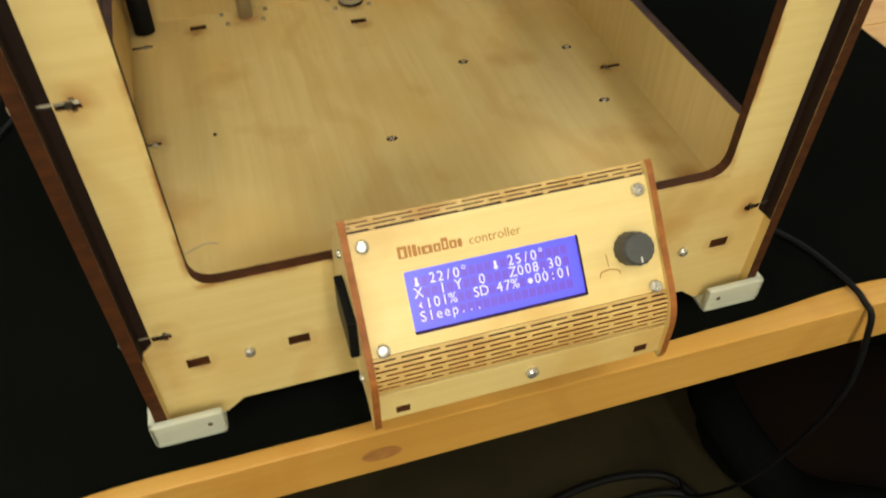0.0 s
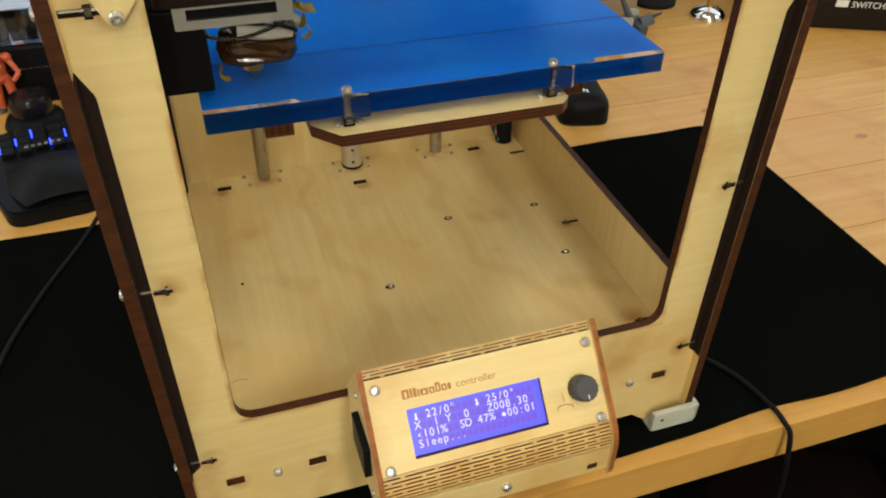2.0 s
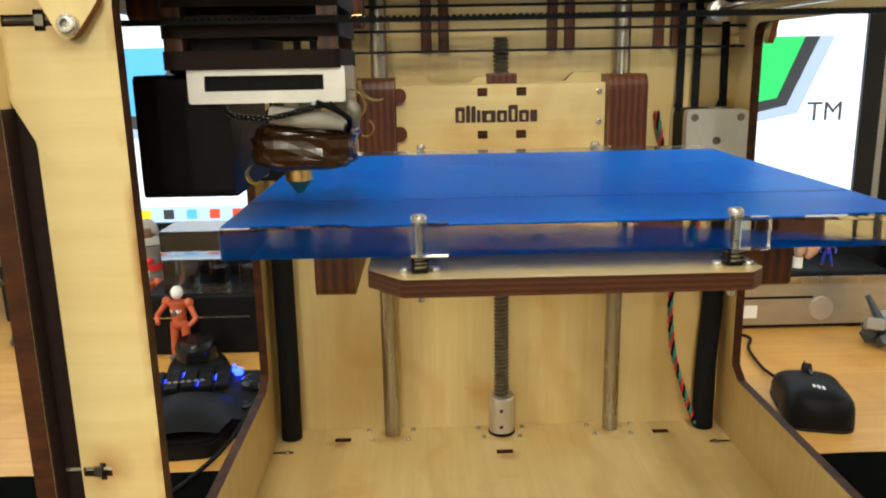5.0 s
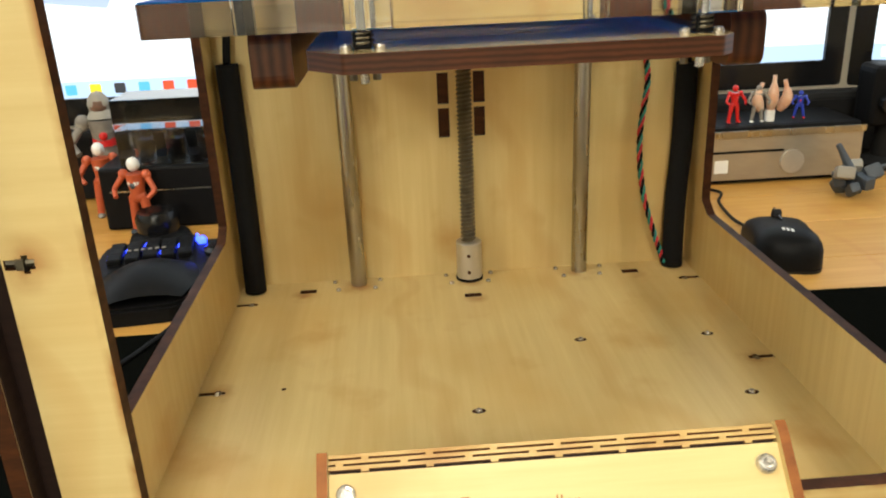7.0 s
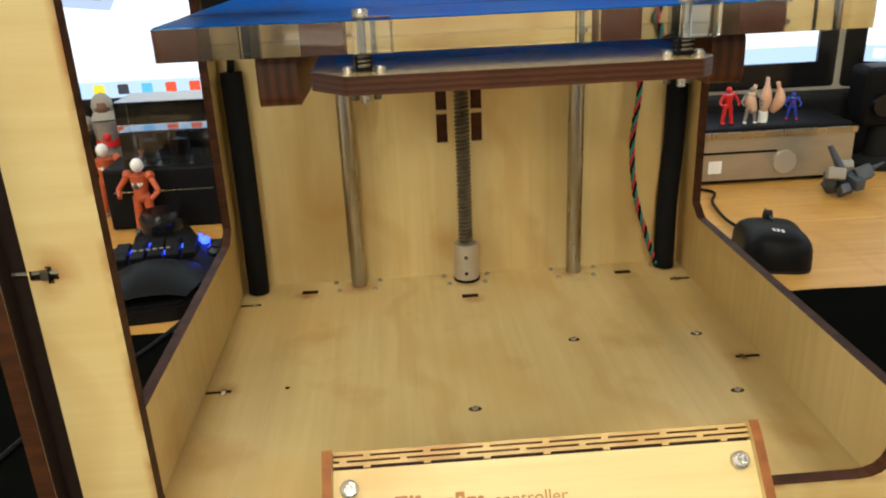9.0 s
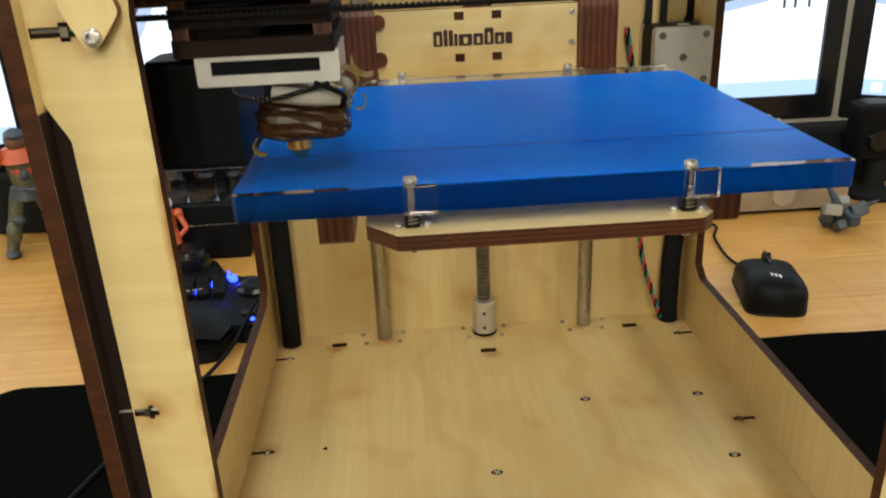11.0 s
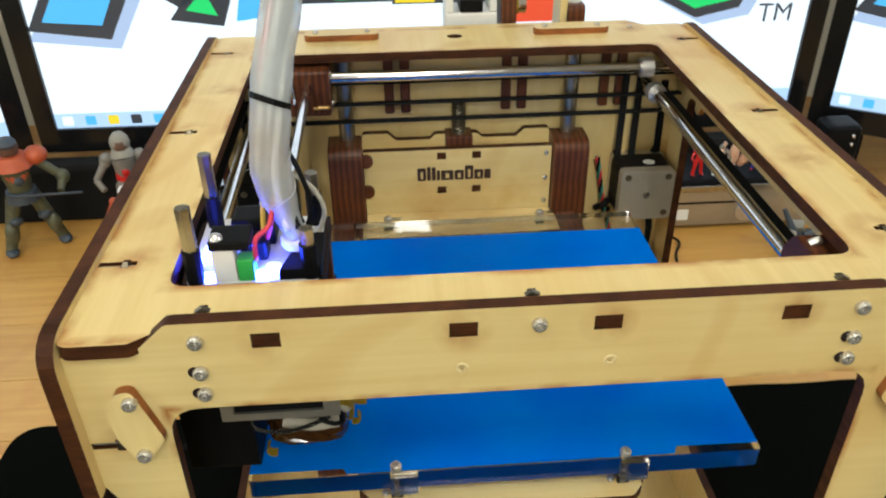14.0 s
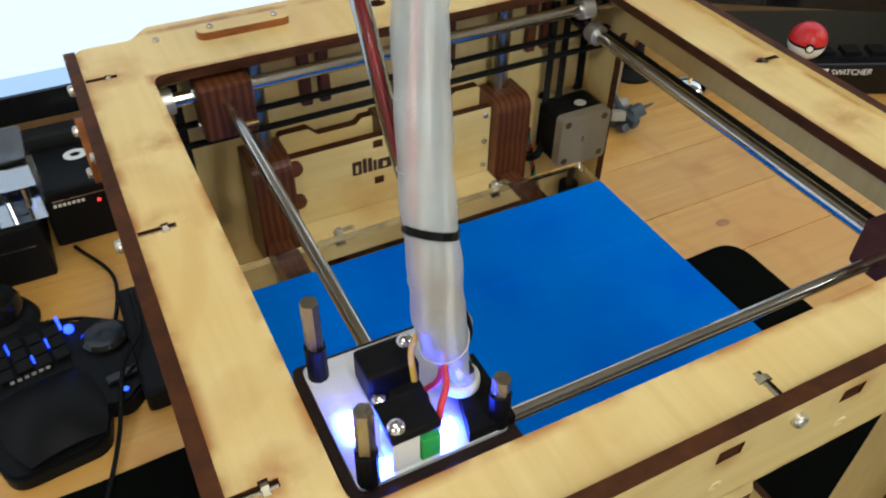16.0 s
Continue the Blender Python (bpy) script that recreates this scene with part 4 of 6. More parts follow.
# print bed: a clear slab under strips of blue tape
bed = part("print_bed", plate_bm(rect(-0.1245, 0.0395, 0.1250, 0.2765, 0.002, 3), [], "z", 0.2103, 0.2212), [acrylic, acrylic], printer, "thick clear acrylic print bed slab")
edges_y = (0.0440, 0.0930, 0.1430, 0.1960, 0.2520)
for i, (y0, y1) in enumerate(zip(edges_y, edges_y[1:])):
    bm = bmesh.new()
    pts = [(-0.1245, y0 - 0.0010), (0.1250, y0 - 0.0006), (0.1250, y1), (-0.1245, y1)]
    if not i:
        pts = [(-0.1245, y0), (-0.080, y0), (-0.078, y0 - 0.0035), (0.082, y0 - 0.0035), (0.084, y0 + 0.001), (0.1250, y0 + 0.0005), (0.1250, y1), (-0.1245, y1)]
    bm = plate_bm(pts, [], "z", 0.2209, 0.22145 + 0.00008 * (i % 2))
    for f in bm.faces:
        f.material_index = 0 if f.calc_center_median().z > 0.2213 else 1
    part("tape_strip", bm, [tape_blue, tape_under], bed, "strip of blue masking tape")
    if i == 1:
        lap = [(-0.1245, y0 - 0.0022), (-0.03, y0 - 0.0016), (0.05, y0 - 0.0021), (0.1250, y0 - 0.0017), (0.1250, y0 + 0.0012), (0.02, y0 + 0.0008), (-0.07, y0 + 0.0014), (-0.1245, y0 + 0.0010)]
        part("tape_lap", plate_bm(lap, [], "z", 0.22140, 0.22160), [tape_lap, tape_lap], bed, "dark overlap of two tape strips")

# ---------------------------------------------------------------- print head
HX, HY = -0.097, 0.052
TX, TY = -0.1075, 0.0635
for z0, z1, g in ((0.2755, 0.2815, 0.0), (0.2855, 0.2920, 0.001), (0.2950, 0.3010, 0.0), (0.3270, 0.3330, 0.002)):
    part("head_plate", plate_bm(rect(TX - 0.0285, TY - 0.0305, TX + 0.0290, TY + 0.0305, 0.003), [], "z", z0, z1), [soot_and_gap_dark, soot_and_gap_dark], printer, "dark plywood print head plate")
for ax in (-0.0245, 0.0250):
    for ay in (-0.0265, 0.0265):
        part("head_post", box_bm((TX + ax - 0.003, TY + ay - 0.003, 0.2815), (TX + ax + 0.003, TY + ay + 0.003, 0.327)), stack, printer)
bracket = part("head_bracket", plate_bm(rect(HX - 0.0320, 0.2645, HX + 0.0195, 0.2762, 0.001), [rect(HX - 0.0265, 0.2685, HX + 0.0125, 0.2735)], "y", HY - 0.0165, HY - 0.0150), [aluminium, aluminium], printer, "folded aluminium bracket")
part("bracket_side", box_bm((HX + 0.0180, HY - 0.0149, 0.2645), (HX + 0.0195, HY + 0.0200, 0.2760), 0.0003), aluminium, bracket)
part("bracket_lip", box_bm((HX - 0.0320, HY - 0.0149, 0.2645), (HX + 0.0179, HY - 0.0060, 0.2658), 0.0003), aluminium, bracket)
part("bracket_back", box_bm((HX - 0.0300, HY - 0.0146, 0.2662), (HX + 0.0150, HY - 0.0130, 0.2734)), black, bracket)
part("bracket_base", box_bm((HX - 0.0320, HY - 0.0148, 0.2735), (HX + 0.0178, HY + 0.02, 0.2752)), black, printer)
part("barrel", rod_bm((HX, HY, 0.2560), (HX, HY, 0.2735), 0.008, 20), worn_steel, printer)
smooth(part("insulation", tube_bm([(HX - 0.006, HY - 0.0135, 0.2605), (HX + 0.006, HY - 0.0150, 0.2590), (HX + 0.018, HY - 0.0125, 0.2578)], 0.0031, 12), cotton, printer, "cream insulation tube round the heater lead"))
smooth(part("insulation", tube_bm([(HX + 0.015, HY - 0.006, 0.2645), (HX + 0.0215, HY - 0.009, 0.2620), (HX + 0.0205, HY - 0.003, 0.2560)], 0.0021, 10), cotton, printer))
lead = spline([(HX - 0.021, HY - 0.012, 0.2640), (HX - 0.018, HY - 0.018, 0.2610), (HX - 0.006, HY - 0.0200, 0.2598), (HX + 0.006, HY - 0.0195, 0.2622), (HX + 0.015, HY - 0.016, 0.2640)], 30)
part("heater_lead", tube_bm(lead, 0.0009, 8, raw=True), black, printer, "braided black and white heater lead")
part("braid", tube_bm([p + 0.0008 * Vector((0.3 * math.sin(i * 1.7), math.cos(i * 1.7), math.sin(i * 1.7))) for i, p in enumerate(lead)], 0.0003, 5, raw=True), cotton, printer)
part("heater_wire", tube_bm([(HX + 0.010, HY - 0.018, 0.2645), (HX + 0.0165, HY - 0.0190, 0.2620), (HX + 0.0200, HY - 0.014, 0.2585), (HX + 0.0190, HY - 0.006, 0.2540)], 0.0010, 7), black, printer)
# heater block: a lump of wrapped tape with creases and flat bands
bm = bmesh.new()
bmesh.ops.create_uvsphere(bm, u_segments=40, v_segments=24, radius=1.0)
for v in bm.verts:
    x, y, z = (math.copysign(abs(c) ** 0.55, c) for c in v.co)
    k = 1 + 0.10 * noise.noise((x * 1.3, y * 1.3, z * 3.0)) + 0.05 * noise.noise((x * 4, y * 4, z * 9 + 5))
    v.co = Vector((HX + 0.0035 + 0.0185 * x * k, HY + 0.0005 + 0.0125 * y * k, 0.2488 + 0.0082 * z * k))
part("heater_block", bm, kapton, printer, "hot end wrapped in shiny amber tape")
smooth(part("nozzle", turned_bm([(0.0008, 0.2318), (0.0012, 0.2318), (0.0042, 0.2360), (0.0050, 0.2365), (0.0050, 0.2410)], (HX, HY, 0.0), 16), brass, printer, "brass nozzle"))


def ribbon(centre, radius, a0, a1, y0, y1):
    """A loose strip of tape bent in an arc."""
    arc = [math.radians(a0 + (a1 - a0) * i / 12) for i in range(13)]
    ring = [(centre[0] + radius * math.cos(a), centre[1] + radius * math.sin(a)) for a in arc]
    ring += [(centre[0] + (radius - 0.0003) * math.cos(a), centre[1] + (radius - 0.0003) * math.sin(a)) for a in reversed(arc)]
    return part("tape_end", plate_bm(ring, [], "y", y0, y1), [kapton_loose, kapton_loose], printer, "loose yellow tape end")


ribbon((HX + 0.0200, 0.2630), 0.0055, -60, 150, HY - 0.014, HY - 0.004)
ribbon((HX + 0.0290, 0.2700), 0.0060, 170, 290, HY - 0.010, HY + 0.002)
ribbon((HX - 0.0130, 0.2400), 0.0035, 120, 290, HY - 0.012, HY - 0.007)
ribbon((HX + 0.0250, 0.2550), 0.0030, -120, 60, HY - 0.010, HY - 0.006)
bm = plate_bm(fillet([(0.0375, 0.2330), (0.098, 0.2330), (0.098, 0.2700), (0.060, 0.2740), (0.0375, 0.2740)], 0.003), [], "x", -0.1475, -0.1165)
part("fan_duct", bm, [black, black], printer, "black plastic fan duct hanging beside the nozzle")
part("fan_housing", box_bm((-0.1365, 0.040, 0.2740), (-0.1060, 0.090, 0.2950), 0.002), black, printer)

# circuit board, posts and connectors above the head
board = part("head_board", plate_bm(rect(TX - 0.0255, TY - 0.0238, TX + 0.0265, TY + 0.0275, 0.003), [], "z", 0.3335, 0.3352), [circuit, circuit], printer, "white circuit board lit by blue lights")
for x, y, zt in ((-0.1290, 0.0420, 0.3690), (-0.1285, 0.0860, 0.3700), (-0.0840, 0.0430, 0.3570), (-0.0845, 0.0850, 0.3600)):
    part("spacer", rod_bm((x, y, 0.3352), (x, y, 0.3500), 0.0036, 12), black, printer, "black spacer")
    part("threaded_post", rod_bm((x, y, 0.3500), (x, y, zt), 0.0030, 6), worn_steel, printer, "grey metal post")
part("relay", box_bm((-0.1215, 0.0405, 0.3353), (-0.1125, 0.0505, 0.3500), 0.0006), white_plastic, printer, "white connector block")
part("terminal", box_bm((-0.1120, 0.0405, 0.3353), (-0.1055, 0.0475, 0.3450), 0.0005), green, printer, "green terminal block")
part("black_block", box_bm((-0.1220, 0.0395, 0.3502), (-0.1060, 0.0535, 0.3540), 0.0008), black, printer)
part("black_block", box_bm((-0.1180, 0.0665, 0.3353), (-0.1000, 0.0805, 0.3480), 0.0015), black, printer)
part("black_block", box_bm((-0.1130, 0.0545, 0.3353), (-0.1020, 0.0635, 0.3450), 0.0015), black, printer)
for x, y, z in ((-0.1190, 0.0430, 0.3542), (-0.1160, 0.0625, 0.3420), (-0.1010, 0.0765, 0.3482)):
    smooth(part("metal_cap", ball_bm((x, y, z), 0.0030, scale=(1, 1, 0.7), n=12), steel, printer))
part("guide_block", plate_bm([(-0.0960, 0.0400), (-0.0795, 0.0400), (-0.0795, 0.0680), (-0.0880, 0.0680)], [], "z", 0.3353, 0.3400), [black, black], printer)
smooth(part("tube_collar", turned_bm([(0.0060, 0.0), (0.0068, 0.001), (0.0068, 0.004), (0.0060, 0.005)], (-0.0900, 0.0585, 0.3402)), white_plastic, printer, "white clip round the feed tube"))
for x, y in ((-0.1030, 0.0435), (-0.1270, 0.0640), (-0.1270, 0.0590), (-0.0995, 0.0480), (-0.1240, 0.0435)):
    part("blue_light", box_bm((x - 0.0025, y - 0.0025, 0.3353), (x + 0.0025, y + 0.0025, 0.3369), 0.0004), led_blue, printer, "glowing blue light")
for pts, mat in (([(-0.1050, 0.0440, 0.3430), (-0.1040, 0.0445, 0.3520), (-0.0990, 0.0505, 0.3550), (-0.0970, 0.0585, 0.3650)], red_wire),
                 ([(-0.1020, 0.0585, 0.3440), (-0.0990, 0.0545, 0.3530), (-0.0960, 0.0585, 0.3660)], red_wire),
                 ([(-0.1040, 0.0625, 0.3440), (-0.1030, 0.0665, 0.3560), (-0.0970, 0.0665, 0.3680)], yellow_wire),
                 ([(-0.0880, 0.0665, 0.3380), (-0.0835, 0.0645, 0.3550), (-0.0870, 0.0665, 0.3700), (-0.0930, 0.0725, 0.3800)], black),
                 ([(-0.0830, 0.0745, 0.3352), (-0.0790, 0.0725, 0.3480), (-0.0830, 0.0705, 0.3600), (-0.0920, 0.0705, 0.3680)], cotton)):
    part("wire", tube_bm(pts, 0.0011, 7), mat, printer)

# rods through the head and their sliding blocks
smooth(part("head_rod", rod_bm((-0.1045, 0.020, 0.3200), (-0.1045, 0.300, 0.3200), 0.003, 16), steel, printer, "steel rod through the print head"))
smooth(part("head_rod", rod_bm((-0.148, 0.0605, 0.3060), (0.148, 0.0605, 0.3060), 0.003, 16), steel, printer, "steel rod through the print head"))
for lo, hi in (((-0.1190, 0.2925, 0.2985), (-0.0895, 0.3130, 0.3310)), ((-0.1190, 0.0160, 0.2985), (-0.0895, 0.0330, 0.3310))):
    blk = part("sliding_block", box_bm(lo, hi, 0.002), stack, printer, "stacked dark plywood sliding block")
    part("brass_pin", rod_bm((hi[0] - 0.012, lo[1] - 0.001, lo[2] + 0.007), (hi[0] - 0.0005, lo[1] - 0.001, lo[2] + 0.007), 0.0013, 10), brass, blk)
    for z in (lo[2] + 0.006, hi[2] - 0.006):
        screw(blk, (lo[0], (lo[1] + hi[1]) / 2, z), (-1, 0, 0), SMALL_SCREW)
        screw(blk, (hi[0], (lo[1] + hi[1]) / 2, z), (1, 0, 0), SMALL_SCREW)
for x0, x1 in ((-0.1500, -0.1300), (0.1300, 0.1500)):
    blk = part("sliding_block", plate_bm(fillet([(0.0460, 0.2920), (0.0750, 0.2920), (0.0750, 0.3170), (0.0680, 0.3270), (0.0530, 0.3270), (0.0460, 0.3170)], 0.003), [], "x", x0, x1), [stack, stack], printer, "stacked dark plywood sliding block")
    part("end_cap", rod_bm((x0 + 0.003, 0.0605, 0.3268), (x0 + 0.008, 0.0605, 0.3290), 0.002, 10), aluminium, blk)

# wrapped cable bundle and feed tube rising from the head
line = [(-0.0890, 0.0560, 0.3450), (-0.0940, 0.0590, 0.3580), (-0.0970, 0.0600, 0.3740), (-0.0960, 0.0650, 0.3900), (-0.0940, 0.0740, 0.4080), (-0.0895, 0.0860, 0.4290), (-0.0850, 0.0970, 0.4480), (-0.0790, 0.1100, 0.4720), (-0.0720, 0.1300, 0.5100), (-0.0640, 0.1700, 0.5550), (-0.0500, 0.2400, 0.5900), (-0.0300, 0.3150, 0.5800), (-0.0050, 0.3600, 0.5000), (0.0100, 0.3720, 0.4200), (0.0150, 0.3760, 0.3560)]
bundle = part("spiral_sleeve", tube_bm(line, lambda f: 0.0034 + 0.0046 * min(1.0, f * 9) * (1 + 0.05 * math.sin(f * 95)), 14, steps=8), wrap, printer, "milky translucent spiral sleeve rising from the print head")
pts = spline(line, 24)
hel = [p + 0.0081 * Vector((math.cos(i * 0.33), math.sin(i * 0.33), 0.18 * math.sin(i * 0.33))) for i, p in enumerate(pts)][26:250]
part("wrap_edge", tube_bm(hel, 0.0003, 6, raw=True), wrap, bundle)
for j, mat in enumerate((black, red_wire, cotton, black, white_plastic, rubber)):
    inner_line = [p + 0.0040 * Vector((math.cos(j * 1.05 + i * 0.02), math.sin(j * 1.05 + i * 0.02), 0)) for i, p in enumerate(pts)][10::4]
    part("inner_cable", tube_bm(inner_line, 0.0016, 7, raw=True), mat, bundle)
for i in (85,):
    t = (pts[i + 1] - pts[i - 1]).normalized()
    o = part("cable_tie", rod_bm((0, 0, -0.0012), (0, 0, 0.0012), 0.0084, 18), black, bundle, "black cable tie")
    o.matrix_basis = facing(pts[i], t + Vector((0.25, -0.1, 0)))
tube_line = [(-0.0900, 0.0860, 0.3900), (-0.0935, 0.0930, 0.4080), (-0.0955, 0.0985, 0.4250), (-0.0965, 0.1040, 0.4400), (-0.0975, 0.1130, 0.4600), (-0.0970, 0.1300, 0.4950), (-0.0900, 0.1700, 0.5450), (-0.0650, 0.2500, 0.5950), (-0.0200, 0.3300, 0.5800), (0.0200, 0.3700, 0.4800), (0.0420, 0.3800, 0.3550)]
part("feed_tube", tube_bm(tube_line, 0.0029, 10), case_clear, printer, "clear feed tube")
part("filament", tube_bm(tube_line, 0.0011, 8), red_wire, printer, "red filament in the feed tube")

# feeder behind the back board
feeder = part("feeder", box_bm((-0.0050, 0.3640, 0.2700), (0.0340, 0.3950, 0.3470), 0.002), white_plastic, printer, "white plastic feeder frame on the back board")
part("feeder_cheek", box_bm((-0.0045, 0.3640, 0.3472), (0.0010, 0.3950, 0.3720), 0.001), white_plastic, feeder)
part("feeder_cheek", box_bm((0.0280, 0.3640, 0.3472), (0.0335, 0.3950, 0.3720), 0.001), white_plastic, feeder)
part("drive_block", box_bm((0.0060, 0.3630, 0.3472), (0.0230, 0.3900, 0.3560), 0.001), black, feeder, "black drive block")
part("drive_gear", rod_bm((0.0075, 0.3800, 0.3620), (0.0215, 0.3800, 0.3620), 0.0078, 22), rubber, feeder, "ribbed black drive wheel")
part("feeder_bracket", box_bm((-0.0050, 0.3425, 0.2700), (0.1100, 0.3600, 0.3300), 0.001), [birch_up], printer)
part("feeder_cheek", plate_bm(fillet([(0.362, 0.280), (0.400, 0.280), (0.400, 0.372), (0.362, 0.372)], 0.006), [], "x", 0.0370, 0.0480), [stack, stack], printer, "dark plywood feeder cheek")
part("feeder_spring", rod_bm((0.050, 0.372, 0.350), (0.056, 0.372, 0.350), 0.0062, 18), steel, printer, "round steel tension nut")
part("spring_washer", rod_bm((0.0485, 0.372, 0.350), (0.050, 0.372, 0.350), 0.0072, 18), kapton_loose, printer)
part("tube_clamp", plate_bm(fillet([(0.362, 0.280), (0.390, 0.280), (0.390, 0.350), (0.362, 0.350)], 0.004), [], "x", 0.0870, 0.1000), [stack, stack], printer, "layered brown plywood tube clamp")
smooth(part("tube_fitting", turned_bm([(0.0065, 0.0), (0.0065, 0.006), (0.0080, 0.007), (0.0080, 0.010), (0.0050, 0.011), (0.0050, 0.018)], (0.0935, 0.376, 0.3502)), white_plastic, printer, "pale plastic tube fitting"))
part("clamp_plate", box_bm((0.0810, 0.3630, 0.2800), (0.0868, 0.3900, 0.3580), 0.001), birch_up, printer)

# ---------------------------------------------------------------- controller box
ctrl = thing("control_box", "laser-cut birch controller box with a lit blue display", "controller")
CX, HALF = -0.0050, 0.0655
FC, FV = Vector((-0.0516, 0.0748)), Vector((-0.689, -0.7247))
FN = Vector((-0.7247, 0.689))


def face_at(u, v, lift=0.0):
    p = FC + FV * v + FN * lift
    return Vector((CX + u, p.x, p.y))


FACE = Matrix(((1, 0, 0, CX), (0, 0.689, -0.7247, FC.x), (0, 0.7247, 0.689, FC.y), (0, 0, 0, 1)))


def profile(off=0.0):
    """The bent sheet's line from the printer's front over the top, down the face and under: (y, z) pairs."""
    out = []
    t0, t1 = FC + FV * -0.0275, FC + FV * 0.0238
    c = Vector((-0.0180, 0.1010 - 0.0206))
    for i in range(0, 9):
        a = math.radians(121 + 15.4 * i / 8)
        out.append(c + (0.0206 + off) * Vector((math.cos(a), math.sin(a))))
    e = t1 - FN * 0.0243
    for i in range(0, 9):
        a = math.radians(136.4 + 43.6 * i / 8)
        out.append(e + (0.0243 + off) * Vector((math.cos(a), math.sin(a))))
    out.append(Vector((e.x - 0.0243 - off, 0.0225)))
    return out


prof = profile()
inner = profile(-0.0028)
# face board with the window cut out, in its own plane
win = rect(-0.0462, -0.0183, 0.0300, 0.0078, 0.0008)
face = part("face_panel", plate_bm([(-HALF, -0.0236), (HALF, -0.0236), (HALF, 0.0272), (-HALF, 0.0272)], [win], "z", -0.0028, 0.0), [birch_wide, char], ctrl, "pale birch face with engraved lettering")
face.matrix_basis = FACE
for u, v in ((-0.0606, 0.0213), (0.0606, 0.0213), (0.0606, -0.0213), (-0.0606, -0.0213)):
    screw(face, (u, v, 0.0), (0, 0, 1))


def hinge(points, label, pitch):
    """The slotted, bent part of the sheet: bars side by side with staggered bridges, over a dark gap."""
    length = [0.0]
    for a, b in zip(points, points[1:]):
        length.append(length[-1] + (b - a).length)

    def along(s):
        for i in range(len(points) - 1):
            if s <= length[i + 1] or i == len(points) - 2:
                f = (s - length[i]) / (length[i + 1] - length[i])
                return points[i].lerp(points[i + 1], f), (points[i + 1] - points[i]).normalized()

    rows = int(length[-1] / pitch)
    for k in range(rows):
        bm = bmesh.new()

        def bar(s0, s1, x0, x1, low):
            (a, ta), (b, tb) = along(s0), along(s1)
            na, nb = Vector((ta.y, -ta.x)), Vector((tb.y, -tb.x))
            q = []
            for x in (x0, x1):
                for p, nn, d in ((a, na, low), (b, nb, low), (b, nb, 0.0016), (a, na, 0.0016)):
                    w = p - nn * d
                    q.append(bm.verts.new((x, w.x, w.y)))
            for idx in ((0, 1, 2, 3), (7, 6, 5, 4), (0, 4, 5, 1), (1, 5, 6, 2), (2, 6, 7, 3), (3, 7, 4, 0)):
                bm.faces.new([q[j] for j in idx]).material_index = 0 if idx == (0, 4, 5, 1) else 1

        bar(k * pitch, k * pitch + 0.63 * pitch, CX - HALF, CX + HALF, 0.0)
        step = 0.0187
        x = CX - HALF + (0.002 if k % 2 else step / 2)
        while x < CX + HALF - 0.002:
            bar(k * pitch + 0.6 * pitch, (k + 1) * pitch + 0.0001, x, x + 0.0022, 0.0)
            x += step
        bmesh.ops.recalc_face_normals(bm, faces=bm.faces)
        part("hinge_bar", bm, [toasted, char_red], ctrl)


hinge(prof[0:9], "top", 0.00172)
hinge(prof[9:18], "front", 0.00215)
for pts, mat in ((prof[17:19], birch_wide),):
    a, b = pts
    part("lower_panel", box_bm((CX - HALF, a.x, b.y), (CX + HALF, a.x + 0.003, a.y - 0.0003)), birch_wide, ctrl)
yf = prof[-1].x
screw(ctrl, (CX + 0.0025, yf, 0.0315))
for u in (-0.0555, 0.0555):
    part("joint_tab", box_bm((CX + u - 0.003, yf - 0.0003, 0.0262), (CX + u + 0.003, yf + 0.001, 0.0302)), char, ctrl)
# near-black fill behind the slots: the box's inner shade put into its colour
slot_fill = [Vector((p.x + 0.0002, p.y)) for p in profile(-0.0019)]
bm = plate_bm([tuple(p) for p in slot_fill] + [(-0.0010, 0.0225), (-0.0010, 0.0560)], [], "x", CX - HALF + 0.0002, CX - 0.0495)
part("slot_shade_fill", bm, [engrave_and_slot_dark, engrave_and_slot_dark], ctrl)
bm = plate_bm([tuple(p) for p in slot_fill] + [(-0.0010, 0.0225), (-0.0010, 0.0560)], [], "x", CX + 0.0335, CX + HALF - 0.0002)
part("slot_shade_fill", bm, [engrave_and_slot_dark, engrave_and_slot_dark], ctrl)
top_l = [tuple(p) for p in slot_fill[:9]]
p1 = slot_fill[8] + FV * 0.004
part("slot_shade_fill", plate_bm(top_l + [tuple(p1), tuple(p1 + Vector((0.012, 0.0)))], [], "x", CX - 0.0495, CX + 0.0335), [engrave_and_slot_dark, engrave_and_slot_dark], ctrl)
p2 = slot_fill[9] - FV * 0.004
part("slot_shade_fill", plate_bm([tuple(p2)] + [tuple(p) for p in slot_fill[9:]] + [(-0.030, 0.0225), (-0.030, 0.048)], [], "x", CX - 0.0495, CX + 0.0335), [engrave_and_slot_dark, engrave_and_slot_dark], ctrl)
